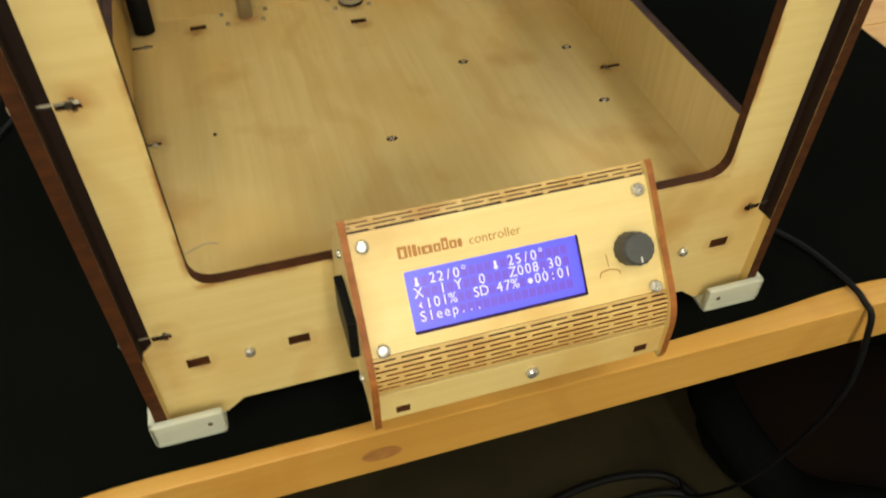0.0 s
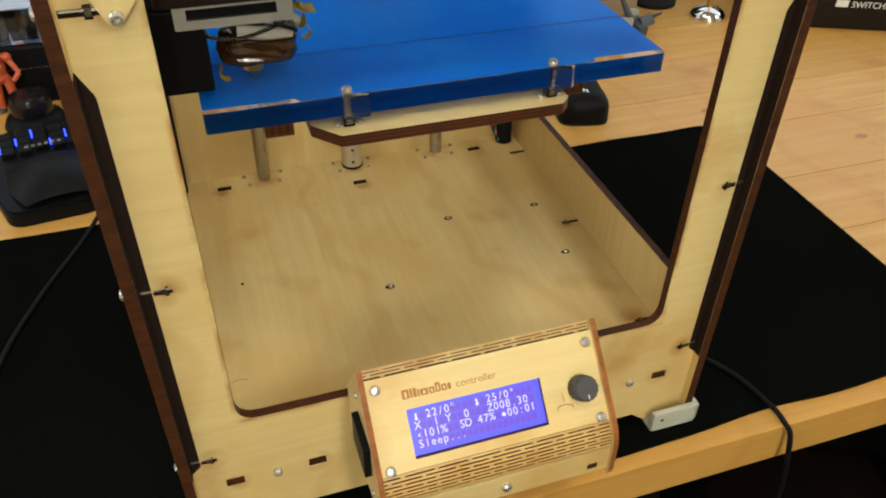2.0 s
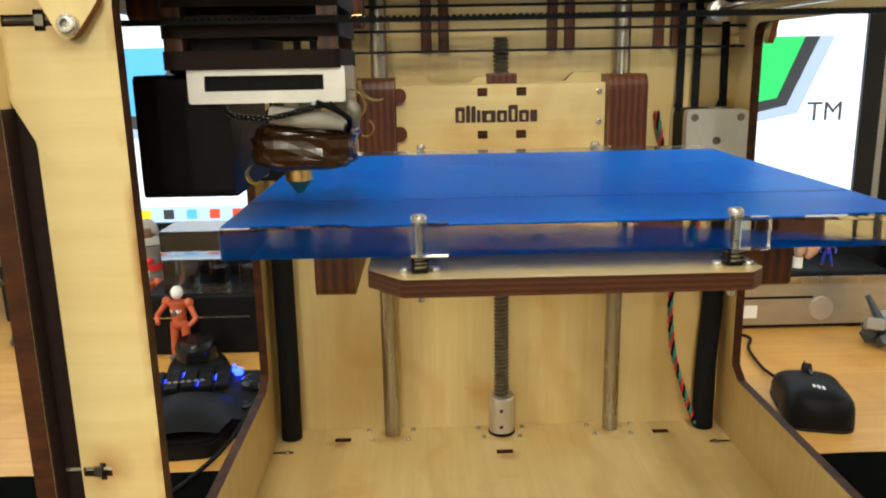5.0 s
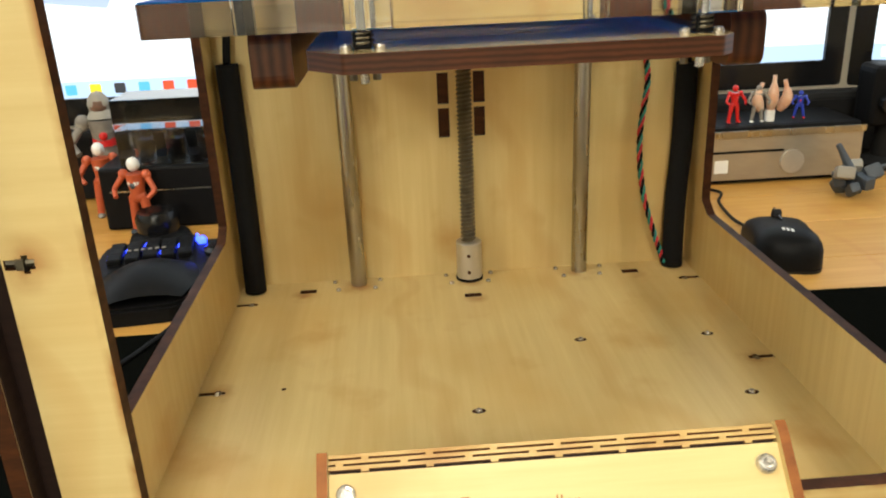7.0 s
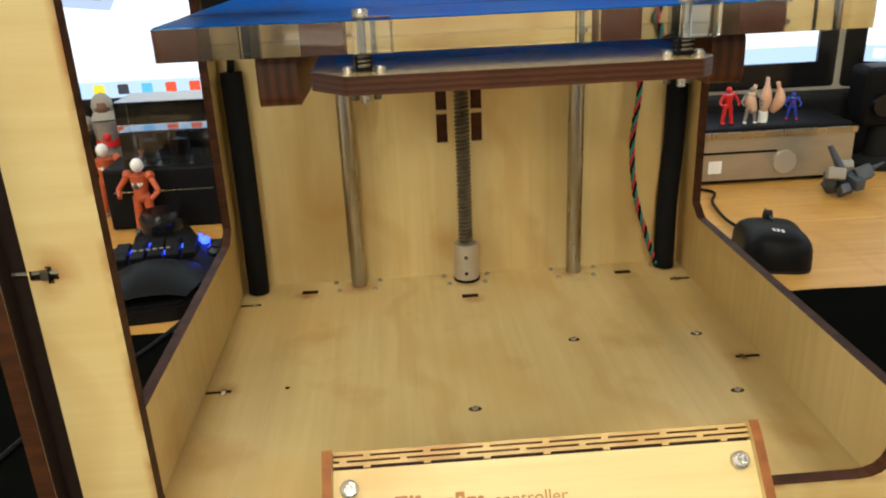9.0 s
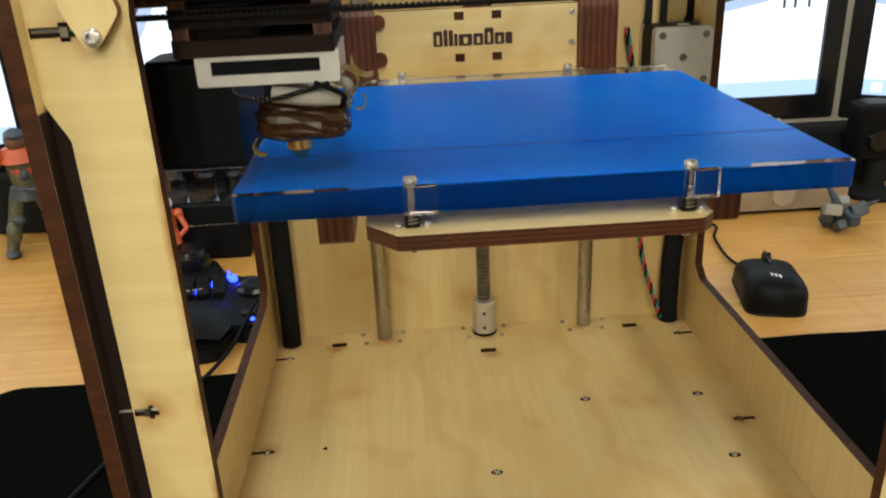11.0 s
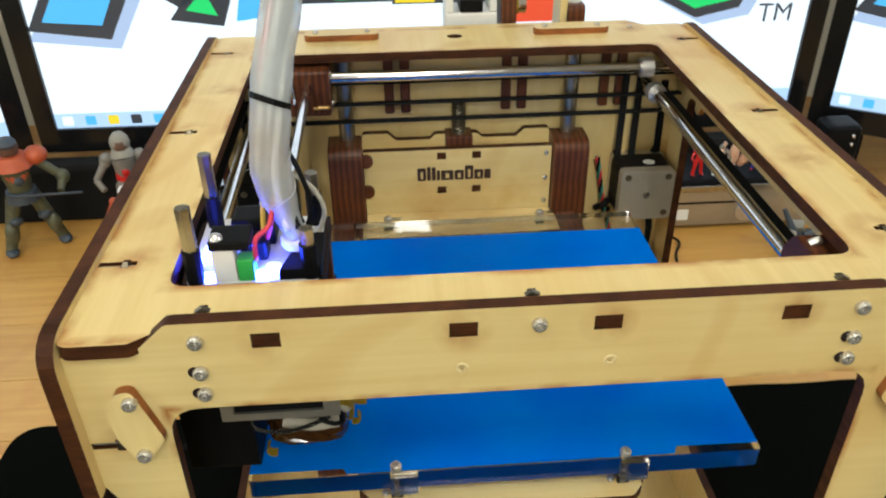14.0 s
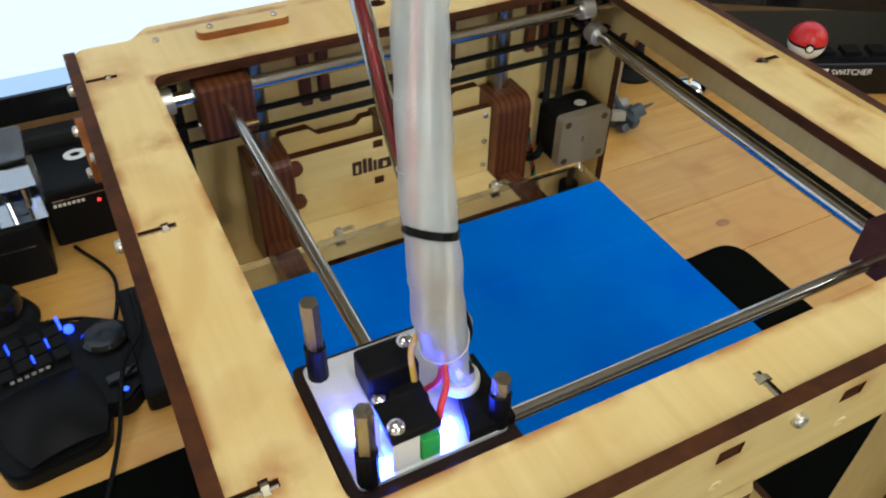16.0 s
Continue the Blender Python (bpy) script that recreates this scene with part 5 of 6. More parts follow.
# cheeks
for x0, x1 in ((CX - HALF - 0.0032, CX - HALF - 0.0001), (CX + HALF + 0.0001, CX + HALF + 0.0032)):
    pr = [tuple(p) for p in profile(0.0022)]
    out = pr + [(pr[-1][0] + 0.001, 0.0190), (pr[-1][0] + 0.006, 0.0190), (pr[-1][0] + 0.012, 0.0240), (-0.0008, 0.0240), (-0.0008, 0.0600)]
    cheek = plate("cheek", out, [], "x", x0, x1, [birch_up, char_red], ctrl, "birch cheek with a toasted red-brown edge")
    if x0 < CX:
        for y, z in ((-0.030, 0.082), (-0.060, 0.036), (-0.022, 0.050)):
            screw(cheek, (x0, y, z), (-1, 0, 0), SMALL_SCREW)
        part("card_slot", box_bm((x0 - 0.004, -0.058, 0.048), (x0 - 0.0002, -0.030, 0.070), 0.0008), black, cheek, "black memory card in its slot")
# display
display = part("display", box_bm((-0.0480, -0.0200, -0.0062), (0.0320, 0.0095, -0.0036)), lcd_blue, ctrl, "lit blue character display")
display.matrix_basis = FACE @ Matrix.Translation((0, 0, -0.0022))
COLS, ROWS_N = 20, 4
CW, CH = 0.0690 / COLS, 0.0200 / ROWS_N
GX, GY = -0.0425, 0.0049
cell = part("cell", box_bm((0.0002, -CH + 0.0004, 0), (CW - 0.0002, -0.0004, 0.00015)), lcd_cell, display)
cell.matrix_basis = Matrix.Translation((GX, GY, -0.0036))
for r in range(ROWS_N):
    for c in range(COLS):
        if r or c:
            again(cell, display, Matrix.Translation((GX + c * CW, GY - r * CH, -0.0036)))
TEXT = ("  22/0\u00b0     25/0\u00b0   ", "X  1 Y  0   Z008.30 ", " 101%  SD 47%  00:01", "Sleep...            ")
for r, row in enumerate(TEXT):
    for c, ch in enumerate(row):
        if ch != " ":
            lettering("character", ch, 0.0061, Matrix.Translation((GX + (c + 0.5) * CW, GY - (r + 1) * CH + 0.0009, -0.0033)) @ Matrix.Diagonal((0.92, 1, 1, 1)), lcd_text, display, 0.0001, "CENTER")


def icon(col, row, loops):
    x, y = GX + col * CW, GY - (row + 1) * CH
    for lp in loops:
        o = part("symbol", plate_bm([(x + u * CW, y + v * CH) for u, v in lp], [], "z", -0.0034, -0.0032), [lcd_text, lcd_text], display)


for col in (0, 10):
    icon(col, 0, ([(0.35, 0.35), (0.65, 0.35), (0.65, 0.85), (0.35, 0.85)], disc(0.5, 0.28, 0.17, 10, 1.6)))
icon(0, 2, ([(0.2, 0.5), (0.7, 0.85), (0.5, 0.5), (0.8, 0.2), (0.4, 0.4)],))
icon(14, 2, (disc(0.5, 0.5, 0.24, 12, 1.4),))
# engraved words: the maker's name as plain strokes, the other word as it reads
x = -0.0470
for w, h in ((0.0040, 0.0050), (0.0012, 0.0050), (0.0018, 0.0048), (0.0010, 0.0038), (0.0045, 0.0034), (0.0030, 0.0034), (0.0028, 0.0050), (0.0030, 0.0034), (0.0018, 0.0034)):
    o = part("lettering_mark", plate_bm(rect(x, 0, x + w, h, 0.0005, 3), [rect(x + w * 0.33, 0.0007, x + w * 0.67, h * 0.72)] if w > 0.002 else [], "z", -0.0002, 0.00015), [engrave, engrave], face)
    o.matrix_basis = Matrix.Translation((0, 0.0133, 0))
    x += w + 0.0005
lettering("word", "controller", 0.0056, Matrix.Translation((-0.0170, 0.0133, 0.0)), engrave, face, 0.00012)
# turn arrow
part("turn_arrow", tube_bm([(0.0365, -0.0125, 0.0), (0.0375, -0.0105, 0.0), (0.0415, -0.0098, 0.0), (0.0455, -0.0110, 0.0), (0.0460, -0.0128, 0.0)], 0.00025, 6), engrave, face)
part("turn_arrow", tube_bm([(0.0410, -0.0030, 0.0), (0.0412, -0.0060, 0.0), (0.0414, -0.0085, 0.0)], 0.00022, 6), engrave, face)
# knob
bm = bmesh.new()
n = 60
prof_k = ((0.0069, 0.0), (0.0072, 0.0006), (0.0070, 0.0092), (0.0063, 0.0103), (0.0058, 0.0105))
rings = [[bm.verts.new((0.0520 + (rr + (0.00025 if (k % 4 < 2 and j < 3) else 0)) * math.cos(2 * math.pi * k / n), -0.0028 + (rr + (0.00025 if (k % 4 < 2 and j < 3) else 0)) * math.sin(2 * math.pi * k / n), z)) for k in range(n)] for j, (rr, z) in enumerate(prof_k)]
for s, e in zip(rings, rings[1:]):
    for k in range(n):
        bm.faces.new((s[k], s[(k + 1) % n], e[(k + 1) % n], e[k]))
bm.faces.new(rings[-1])
bmesh.ops.recalc_face_normals(bm, faces=bm.faces)
knob = part("knob", bm, knob_grey, ctrl, "grey ribbed turning knob")
knob.matrix_basis = FACE
part("pointer", box_bm((0.0517, -0.0086, 0.0104), (0.0523, -0.0062, 0.0107)), white_mark, knob)
part("port", rod_bm((CX + HALF + 0.003, -0.030, 0.052), (CX + HALF + 0.0048, -0.030, 0.052), 0.0018, 10), steel, ctrl)


# ---------------------------------------------------------------- screens behind the printer
def screen(name, label, x0, x1, y, z0, z1, turn, pivot, art, stand=True):
    t = thing(name, label, "monitor", "screens behind the printer", at=(pivot[0], pivot[1], DESK))
    t.rotation_euler = (0, 0, radians(turn))
    px, py = pivot
    o = (-px, -py, -DESK)

    def put(nm, bm, mats, lab=""):
        bmesh.ops.translate(bm, verts=bm.verts, vec=o)
        return part(nm, bm, mats, t, lab)

    b = 0.026
    put("bezel", plate_bm(rect(x0 - b, z0 - 0.034, x1 + b, z1 + b, 0.006), [rect(x0, z0, x1, z1)], "y", y - 0.006, y + 0.02), [gloss_black, gloss_black], "glossy black bezel")
    put("housing", box_bm((x0 - 0.01, y + 0.0202, z0 - 0.02), (x1 + 0.01, y + 0.055, z1 + 0.01), 0.006), black)
    panel = put("panel", box_bm((x0 - 0.001, y, z0 - 0.001), (x1 + 0.001, y + 0.004, z1 + 0.001)), screen_white, "bright screen")
    put("taskbar", box_bm((x0, y - 0.0006, z0), (x1, y - 0.0001, z0 + 0.021)), screen_bar)
    for pts, mat, lift in art:
        put("picture_shape", plate_bm(pts, [], "y", y - 0.0006 - lift, y - 0.0002 - lift), [mat, mat])
    k = 0
    for mat in (screen_white, screen_blue, screen_yellow, screen_dark, screen_blue, screen_red, screen_red, screen_dark):
        put("icon", plate_bm(rect(x0 + 0.010 + k * 0.031, z0 + 0.004, x0 + 0.024 + k * 0.031, z0 + 0.017, 0.002), [], "y", y - 0.0012, y - 0.0007), [mat, mat])
        k += 1
    xm = (x0 + x1) / 2
    put("neck", box_bm((xm - 0.06, y + 0.01, DESK + 0.012), (xm + 0.06, y + 0.05, z0 - 0.02), 0.008), gloss_black)
    put("stand", plate_bm(rect(xm - 0.17, y - 0.03, xm + 0.17, y + 0.16, 0.05, 8), [], "z", DESK + 0.0003, DESK + 0.012), [gloss_black, gloss_black], "glossy black stand")
    return t, put


def wallpaper(s, dx):
    """Bold outlined blocks of colour on white, with pale blue offset shadows."""
    mv = lambda pts: [(u + dx, v) for u, v in pts]
    return [(mv([(-0.515, 0.193), (-0.400, 0.180), (-0.330, 0.30), (-0.455, 0.30)]), screen_shade, 0.0),
            (mv([(-0.514, 0.207), (-0.410, 0.193), (-0.349, 0.300), (-0.458, 0.300)]), screen_dark, 0.0006),
            (mv([(-0.493, 0.218), (-0.418, 0.212), (-0.370, 0.300), (-0.443, 0.300)]), screen_blue, 0.0012),
            (mv([(-0.420, 0.300), (-0.316, 0.232), (-0.200, 0.300)]), screen_dark, 0.0006),
            (mv([(-0.385, 0.300), (-0.314, 0.245), (-0.225, 0.300)]), screen_blue, 0.0012),
            (mv([(-0.330, 0.216), (-0.262, 0.206), (-0.225, 0.300), (-0.262, 0.300)]), screen_dark, 0.0006),
            (mv([(-0.308, 0.228), (-0.268, 0.220), (-0.282, 0.254)]), screen_green, 0.0012),
            (mv([(-0.245, 0.212), (-0.165, 0.222), (-0.150, 0.300), (-0.225, 0.300)]), screen_blue, 0.0018),
            (mv([(-0.170, 0.232), (-0.030, 0.232), (-0.030, 0.300), (-0.150, 0.300)]), screen_dark, 0.0006),
            (mv([(-0.115, 0.236), (-0.040, 0.236), (-0.070, 0.300), (-0.130, 0.300)]), screen_green, 0.0012),
            (mv([(-0.040, 0.228), (0.100, 0.228), (0.100, 0.300), (-0.040, 0.300)]), screen_dark, 0.0004),
            (mv([(-0.036, 0.230), (0.016, 0.230), (0.016, 0.300), (-0.036, 0.300)]), screen_yellow, 0.0014),
            (mv([(0.110, 0.200), (0.180, 0.200), (0.190, 0.300), (0.120, 0.300)]), screen_red, 0.0014),
            (mv([(0.260, 0.260), (0.320, 0.222), (0.385, 0.188), (0.448, 0.200), (0.490, 0.300), (0.250, 0.300)]), screen_shade, 0.0),
            (mv([(0.258, 0.262), (0.311, 0.229), (0.373, 0.198), (0.432, 0.211), (0.470, 0.300), (0.258, 0.300)]), screen_dark, 0.0006),
            (mv([(0.275, 0.262), (0.322, 0.236), (0.370, 0.211), (0.418, 0.221), (0.450, 0.300), (0.275, 0.300)]), screen_green, 0.0012)]


main, put = screen("wide_screen", "wide flat screen showing bold coloured shapes on white", -0.512, 0.531, 0.832, 0.0705, 0.655, 0, (0.0, 0.85), wallpaper(1, 0))
lettering("mark", "TM", 0.036, Matrix.Translation((0.460, 0.8312 - 0.85, 0.190 - DESK)) @ pose(0, 0, 0, 90, 0, 0), screen_dark, main, 0.0002)
left_s, put = screen("side_screen", "flat screen turned inwards, showing a white desktop picture", -0.512, 0.531, 0.0, 0.0705, 0.655, 32, (0.557, 0.0), [])
left_s.location = (-0.548, 0.826, DESK)
lettering("mark", "TM", 0.036, Matrix.Translation((0.460 - 0.557, -0.0012, 0.190 - DESK)) @ pose(0, 0, 0, 90, 0, 0), screen_dark, left_s, 0.0002)
right_s, put = screen("side_screen", "flat screen turned inwards, showing a white desktop picture", -0.512, 0.531, 0.0, 0.0705, 0.655, -32, (-0.538, 0.0), wallpaper(1, 0)[:3])
right_s.location = (0.566, 0.826, DESK)


# added black bar, standing in for shade and dark clutter below the screens
bar = thing("dark_backing_bar", "long black bar added to darken the space below the screens", "sound bar")
part("case", box_bm((-0.620, 0.788, DESK + 0.0003), (0.640, 0.818, DESK + 0.0900), 0.008), rubber, bar)
part("dark_front", box_bm((-0.600, 0.7862, DESK + 0.010), (0.620, 0.7878, DESK + 0.080), 0.0006), sleeve, bar)


# ---------------------------------------------------------------- things on the desk
def figure(name, label, x, y, z, h, mats, turn=0, spread=0.16, arms=0.35, cape=False, armour=False):
    """A toy figure as one plain mesh: legs, trunk, arms and head."""
    bm = bmesh.new()

    def limb(p, q, r, r2, slot):
        old = set(bm.faces)
        rod_bm((p[0] * h, p[1] * h, p[2] * h), (q[0] * h, q[1] * h, q[2] * h), r * h, 10, r2 * h, bm)
        for f in set(bm.faces) - old:
            f.material_index = slot

    def lump(c, r, s, slot):
        old = set(bm.faces)
        ball_bm((c[0] * h, c[1] * h, c[2] * h), r * h, bm, s, 12)
        for f in set(bm.faces) - old:
            f.material_index = slot

    for sx in (-1, 1):
        limb((sx * spread * 0.7, 0, 0.03), (sx * 0.07, 0, 0.5), 0.045, 0.062, 0)
        lump((sx * spread * 0.7, -0.03, 0.03), 0.055, (1, 1.5, 0.6), 2)
        limb((sx * 0.16, 0, 0.78), (sx * (0.2 + arms * 0.25), -0.06, 0.60), 0.042, 0.034, 0)
        limb((sx * (0.2 + arms * 0.25), -0.06, 0.60), (sx * (0.12 + arms * 0.3), -0.15, 0.52), 0.034, 0.030, 0)
        lump((sx * 0.16, 0, 0.79), 0.065, (1, 1, 1), 0)
    lump((0, 0, 0.50), 0.12, (1, 0.75, 0.7), 0)
    limb((0, 0, 0.5), (0, 0, 0.80), 0.085, 0.125, 0)
    lump((0, -0.06, 0.70), 0.08, (1.1, 0.6, 1.1), 0 if cape else 1)
    lump((0, -0.10, 0.66), 0.035, (1.1, 0.6, 1.2), 2)
    lump((0, 0, 0.92), 0.085, (0.95, 1, 1.1), 3 if cape or armour else 1)
    if cape:
        limb((0, 0.05, 0.3), (0, 0.03, 0.60), 0.15, 0.10, 2)
        limb((0, 0.01, 0.56), (0, 0.01, 0.63), 0.115, 0.11, 2)
        lump((0, 0.025, 0.93), 0.105, (0.95, 1, 1.15), 1)
        limb((0, 0.01, 0.80), (0, 0.02, 0.88), 0.13, 0.09, 1)
        for sx in (-1, 1):
            lump((sx * 0.17, 0, 0.77), 0.06, (1, 1, 1.2), 1)
    if armour:
        for sx in (-1, 1):
            lump((sx * 0.18, 0, 0.81), 0.085, (1.1, 1.1, 0.9), 1)
            lump((sx * spread * 0.55, -0.035, 0.20), 0.062, (0.9, 0.9, 1.6), 0)
            lump((sx * 0.11, -0.04, 0.30), 0.060, (0.9, 0.8, 0.7), 2)
            lump((sx * (0.2 + arms * 0.25), -0.06, 0.60), 0.055, (1, 1, 1.2), 0)
        limb((0, 0, 0.76), (0, 0, 0.86), 0.16, 0.11, 1)
        limb((0, 0, 0.46), (0, 0, 0.55), 0.135, 0.12, 2)
        lump((0, -0.015, 0.96), 0.085, (0.9, 1, 0.6), 2)
        limb((-0.10, -0.16, 0.58), (0.42, -0.20, 0.48), 0.014, 0.010, 2)
    o = smooth(part(name, bm, mats))
    o.matrix_basis = pose(x, y, z, 0, 0, turn)
    return tagged(o, label, "toy figure", "toy figures on the desk")


figure("toy_figure", "small orange and white toy pilot figure beside a black device", -0.402, 0.716, DESK, 0.090, [orange_suit, white_plastic, grey_suit], 20)
figure("toy_figure", "small orange toy pilot figure with a white helmet", -0.340, 0.643, DESK, 0.087, [orange_suit, white_plastic, slate], -15)
figure("toy_figure", "grey hooded toy figure with a red sash", -0.412, 0.772, DESK, 0.135, [grey_suit, hood_grey, red, skin_brown], 15, cape=True)
figure("toy_figure", "olive green armoured toy soldier with orange shoulders", -0.534, 0.725, DESK, 0.160, [olive, orange_suit, slate, skin_brown], 30, 0.3, 0.5, armour=True)


def gaming_keypad():
    t = thing("gaming_keypad", "black one-handed gaming keypad with blue lit keys", "keypad")
    body = fillet([(-0.050, -0.095), (0.030, -0.100), (0.052, -0.040), (0.060, 0.055), (0.020, 0.085), (-0.055, 0.075), (-0.062, -0.030)], 0.02, 6)
    bm = plate_bm(body, [], "z", 0.0005, 0.016)
    bmesh.ops.bevel(bm, geom=[e for e in bm.edges if len(e.link_faces) == 2 and abs(e.verts[0].co.z - e.verts[1].co.z) < 1e-5 and e.verts[0].co.z > 0.01 and e.calc_face_angle(0) > 1], offset=0.003, segments=2, affect="EDGES")
    part("base", bm, black, t)
    bm = bmesh.new()
    bmesh.ops.create_grid(bm, x_segments=10, y_segments=12, size=0.5)
    for v in bm.verts:
        x, y = v.co.x * 0.088, v.co.y * 0.095
        x *= 1 - 0.28 * max(0.0, -y / 0.0475) ** 2
        v.co = Vector((x, y - 0.045, 0.0125 + 0.025 * max(0, 1 - (x / 0.05) ** 2) * max(0, 1 - ((y + 0.005) / 0.055) ** 2) ** 0.8))
    smooth(part("wrist_rest", bm, black, t, "rounded black rubber wrist rest"))
    k = part("key", box_bm((-0.0068, -0.0068, 0), (0.0068, 0.0068, 0.007), 0.0015), black, t)
    for r in range(3):
        for c in range(5):
            m = Matrix.Translation((-0.038 + c * 0.0165, 0.020 + r * 0.0165 + 0.004 * (c == 2), 0.016)) @ pose(0, 0, 0, 6, 0, 0)
            if not (r or c):
                k.matrix_basis = m
            else:
                again(k, t, m)
    for c in range(5):
        part("key_glow", box_bm((-0.0462 + c * 0.0165, 0.026 + 0.012 * (c % 3), 0.0162), (-0.0442 + c * 0.0165, 0.034 + 0.014 * (c % 3), 0.0200)), led_small, t)
    wing = plate_bm(fillet([(0.030, 0.060), (0.066, 0.056), (0.096, 0.026), (0.092, -0.026), (0.088, -0.052), (0.058, -0.072), (0.030, -0.060)], 0.014, 6), [], "z", 0.0006, 0.0185)
    bmesh.ops.bevel(wing, geom=[e for e in wing.edges if len(e.link_faces) == 2 and min(v.co.z for v in e.verts) > 0.018 and e.calc_face_angle(0) > 1], offset=0.003, segments=2, affect="EDGES")
    part("thumb_wing", wing, black, t, "curved black thumb wing")
    smooth(part("thumb_pad", turned_bm([(0.022, 0.0), (0.022, 0.004), (0.018, 0.007), (0.010, 0.005), (0.002, 0.006)], (0.068, 0.016, 0.0185)), gloss_black, t))
    part("thumb_bar", box_bm((0.050, -0.046, 0.0184), (0.082, -0.034, 0.0225), 0.002), gloss_black, t)
    smooth(part("blue_lamp", ball_bm((0.043, 0.046, 0.021), 0.005, n=10), led_small, t))
    part("blue_stripe", box_bm((0.036, 0.052, 0.0180), (0.0385, 0.070, 0.0215), 0.0006), led_small, t)
    smooth(part("blue_lamp", ball_bm((0.062, -0.056, 0.0188), 0.0025, n=10), led_small, t))
    bar = [part("label_bar", box_bm((-0.020 + i * 0.0062, -0.009, 0.0365), (-0.0165 + i * 0.0062, -0.006, 0.0374)), grey_suit, t) for i in range(6)]
    t.matrix_basis = pose(-0.286, 0.492, DESK, 0, 0, 10)
    return t


gaming_keypad()
adapter = thing("power_adapter", "black rounded power adapter lying beside the printer", "power adapter")
part("case", box_bm((-0.202, 0.424, DESK + 0.0003), (-0.140, 0.575, DESK + 0.026), 0.006, seg=3), black, adapter)
part("seam", box_bm((-0.2023, 0.430, DESK + 0.0125), (-0.1397, 0.569, DESK + 0.0135)), gloss_black, adapter)


def mouse():
    t = thing("computer_mouse", "black ergonomic computer mouse with a grey mark", "mouse")
    bm = bmesh.new()
    bmesh.ops.create_uvsphere(bm, u_segments=24, v_segments=14, radius=1.0)
    for v in bm.verts:
        x, y, z = (math.copysign(abs(c) ** 0.62, c) for c in v.co)
        v.co = Vector((x * 0.037 * (1 - 0.10 * math.cos(2.6 * y)), y * 0.056, max(z, -0.1) * (0.029 - 0.006 * y) + 0.006))
    smooth(part("shell", bm, black, t))
    part("base", plate_bm(fillet([(-0.033, -0.055), (0.033, -0.055), (0.036, 0.05), (-0.036, 0.05)], 0.02), [], "z", 0.0003, 0.0035), [gloss_black, gloss_black], t)
    part("wheel", rod_bm((-0.004, 0.030, 0.031), (0.004, 0.030, 0.031), 0.008, 16), rubber, t)
    part("button_split", box_bm((-0.0006, 0.006, 0.030), (0.0006, 0.046, 0.0362)), gloss_black, t)
    for i in range(3):
        part("mark_bar", box_bm((-0.006 + 0.004 * i, -0.030 - 0.002 * i, 0.0345), (-0.0035 + 0.004 * i, -0.022 - 0.002 * i, 0.0368)), white_mark, t)
    t.matrix_basis = pose(0.311, 0.462, DESK, 0, 0, -14) @ Matrix.Diagonal((0.9, 0.9, 0.95, 1))


mouse()
tagged(part("mouse_cable", tube_bm([(0.308, 0.520, DESK + 0.006), (0.306, 0.560, DESK + 0.004), (0.315, 0.620, DESK + 0.003), (0.330, 0.66, DESK + 0.003), (0.29, 0.69, DESK + 0.003)], 0.0018, 8), black), "thin black mouse cable on the desk", "cable")


def console():
    t = thing("game_console", "flat game console with a champagne metal front and black top", "game console")
    x0, x1, y0, y1, z0, z1 = 0.270, 0.518, 0.690, 0.785, DESK, DESK + 0.072
    part("case", box_bm((x0, y0 + 0.004, z0 + 0.004), (x1, y1, z1), 0.006), black, t)
    part("front_face", box_bm((x0, y0, z0 + 0.006), (x1, y0 + 0.0038, z1 - 0.006), 0.002), silver_face, t, "champagne metal face")
    part("lip", box_bm((x0 - 0.001, y0 - 0.003, z1 - 0.012), (x1 + 0.001, y0 - 0.0002, z1 - 0.004), 0.001), worn_steel, t)
    part("disc_slot", box_bm((x0 + 0.03, y0 - 0.0004, z0 + 0.040), (x0 + 0.150, y0 + 0.001, z0 + 0.043)), black, t)
    smooth(part("power_button", rod_bm((0.431, y0 - 0.003, -0.028), (0.431, y0 + 0.001, -0.028), 0.0145, 24), aluminium, t, "round silver power button"))
    part("sticker", box_bm((0.335, y0 - 0.0005, z0 + 0.016), (0.352, y0 - 0.0001, z0 + 0.032)), white_mark, t)
    part("foot", box_bm((x0 + 0.02, y0 + 0.01, z0), (x1 - 0.02, y1 - 0.01, z0 + 0.0045)), rubber, t)


console()
CT = DESK + 0.0722
figure("toy_brick_figure", "small red toy brick figure standing on the console", 0.364, 0.715, CT, 0.046, [red, red, red], 10, 0.2)
figure("toy_brick_figure", "small grey toy brick figure standing on the console", 0.392, 0.712, CT, 0.045, [grey_suit, grey_suit, white_plastic], -5, 0.2)
figure("toy_brick_figure", "small blue and red toy brick figure on the console", 0.450, 0.722, CT, 0.034, [blue_toy, blue_toy, red], -20, 0.25)
ear = thing("curved_toy", "pink and white curved toy standing on the console", "toy")
for k, (dx, h) in enumerate(((-0.012, 0.028), (0.0, 0.036), (0.011, 0.030))):
    part("petal", tube_bm([(0.410 + dx, 0.716, CT + 0.012), (0.410 + dx * 1.6, 0.712, CT + 0.012 + h * 0.6), (0.410 + dx * 1.2, 0.712, CT + 0.02 + h)], lambda f: 0.0015 + 0.0055 * math.sin(math.pi * min(0.95, f + 0.12)), 10), pink, ear)
part("base", rod_bm((0.410, 0.716, CT + 0.0002), (0.410, 0.716, CT + 0.014), 0.006, 12), white_plastic, ear)


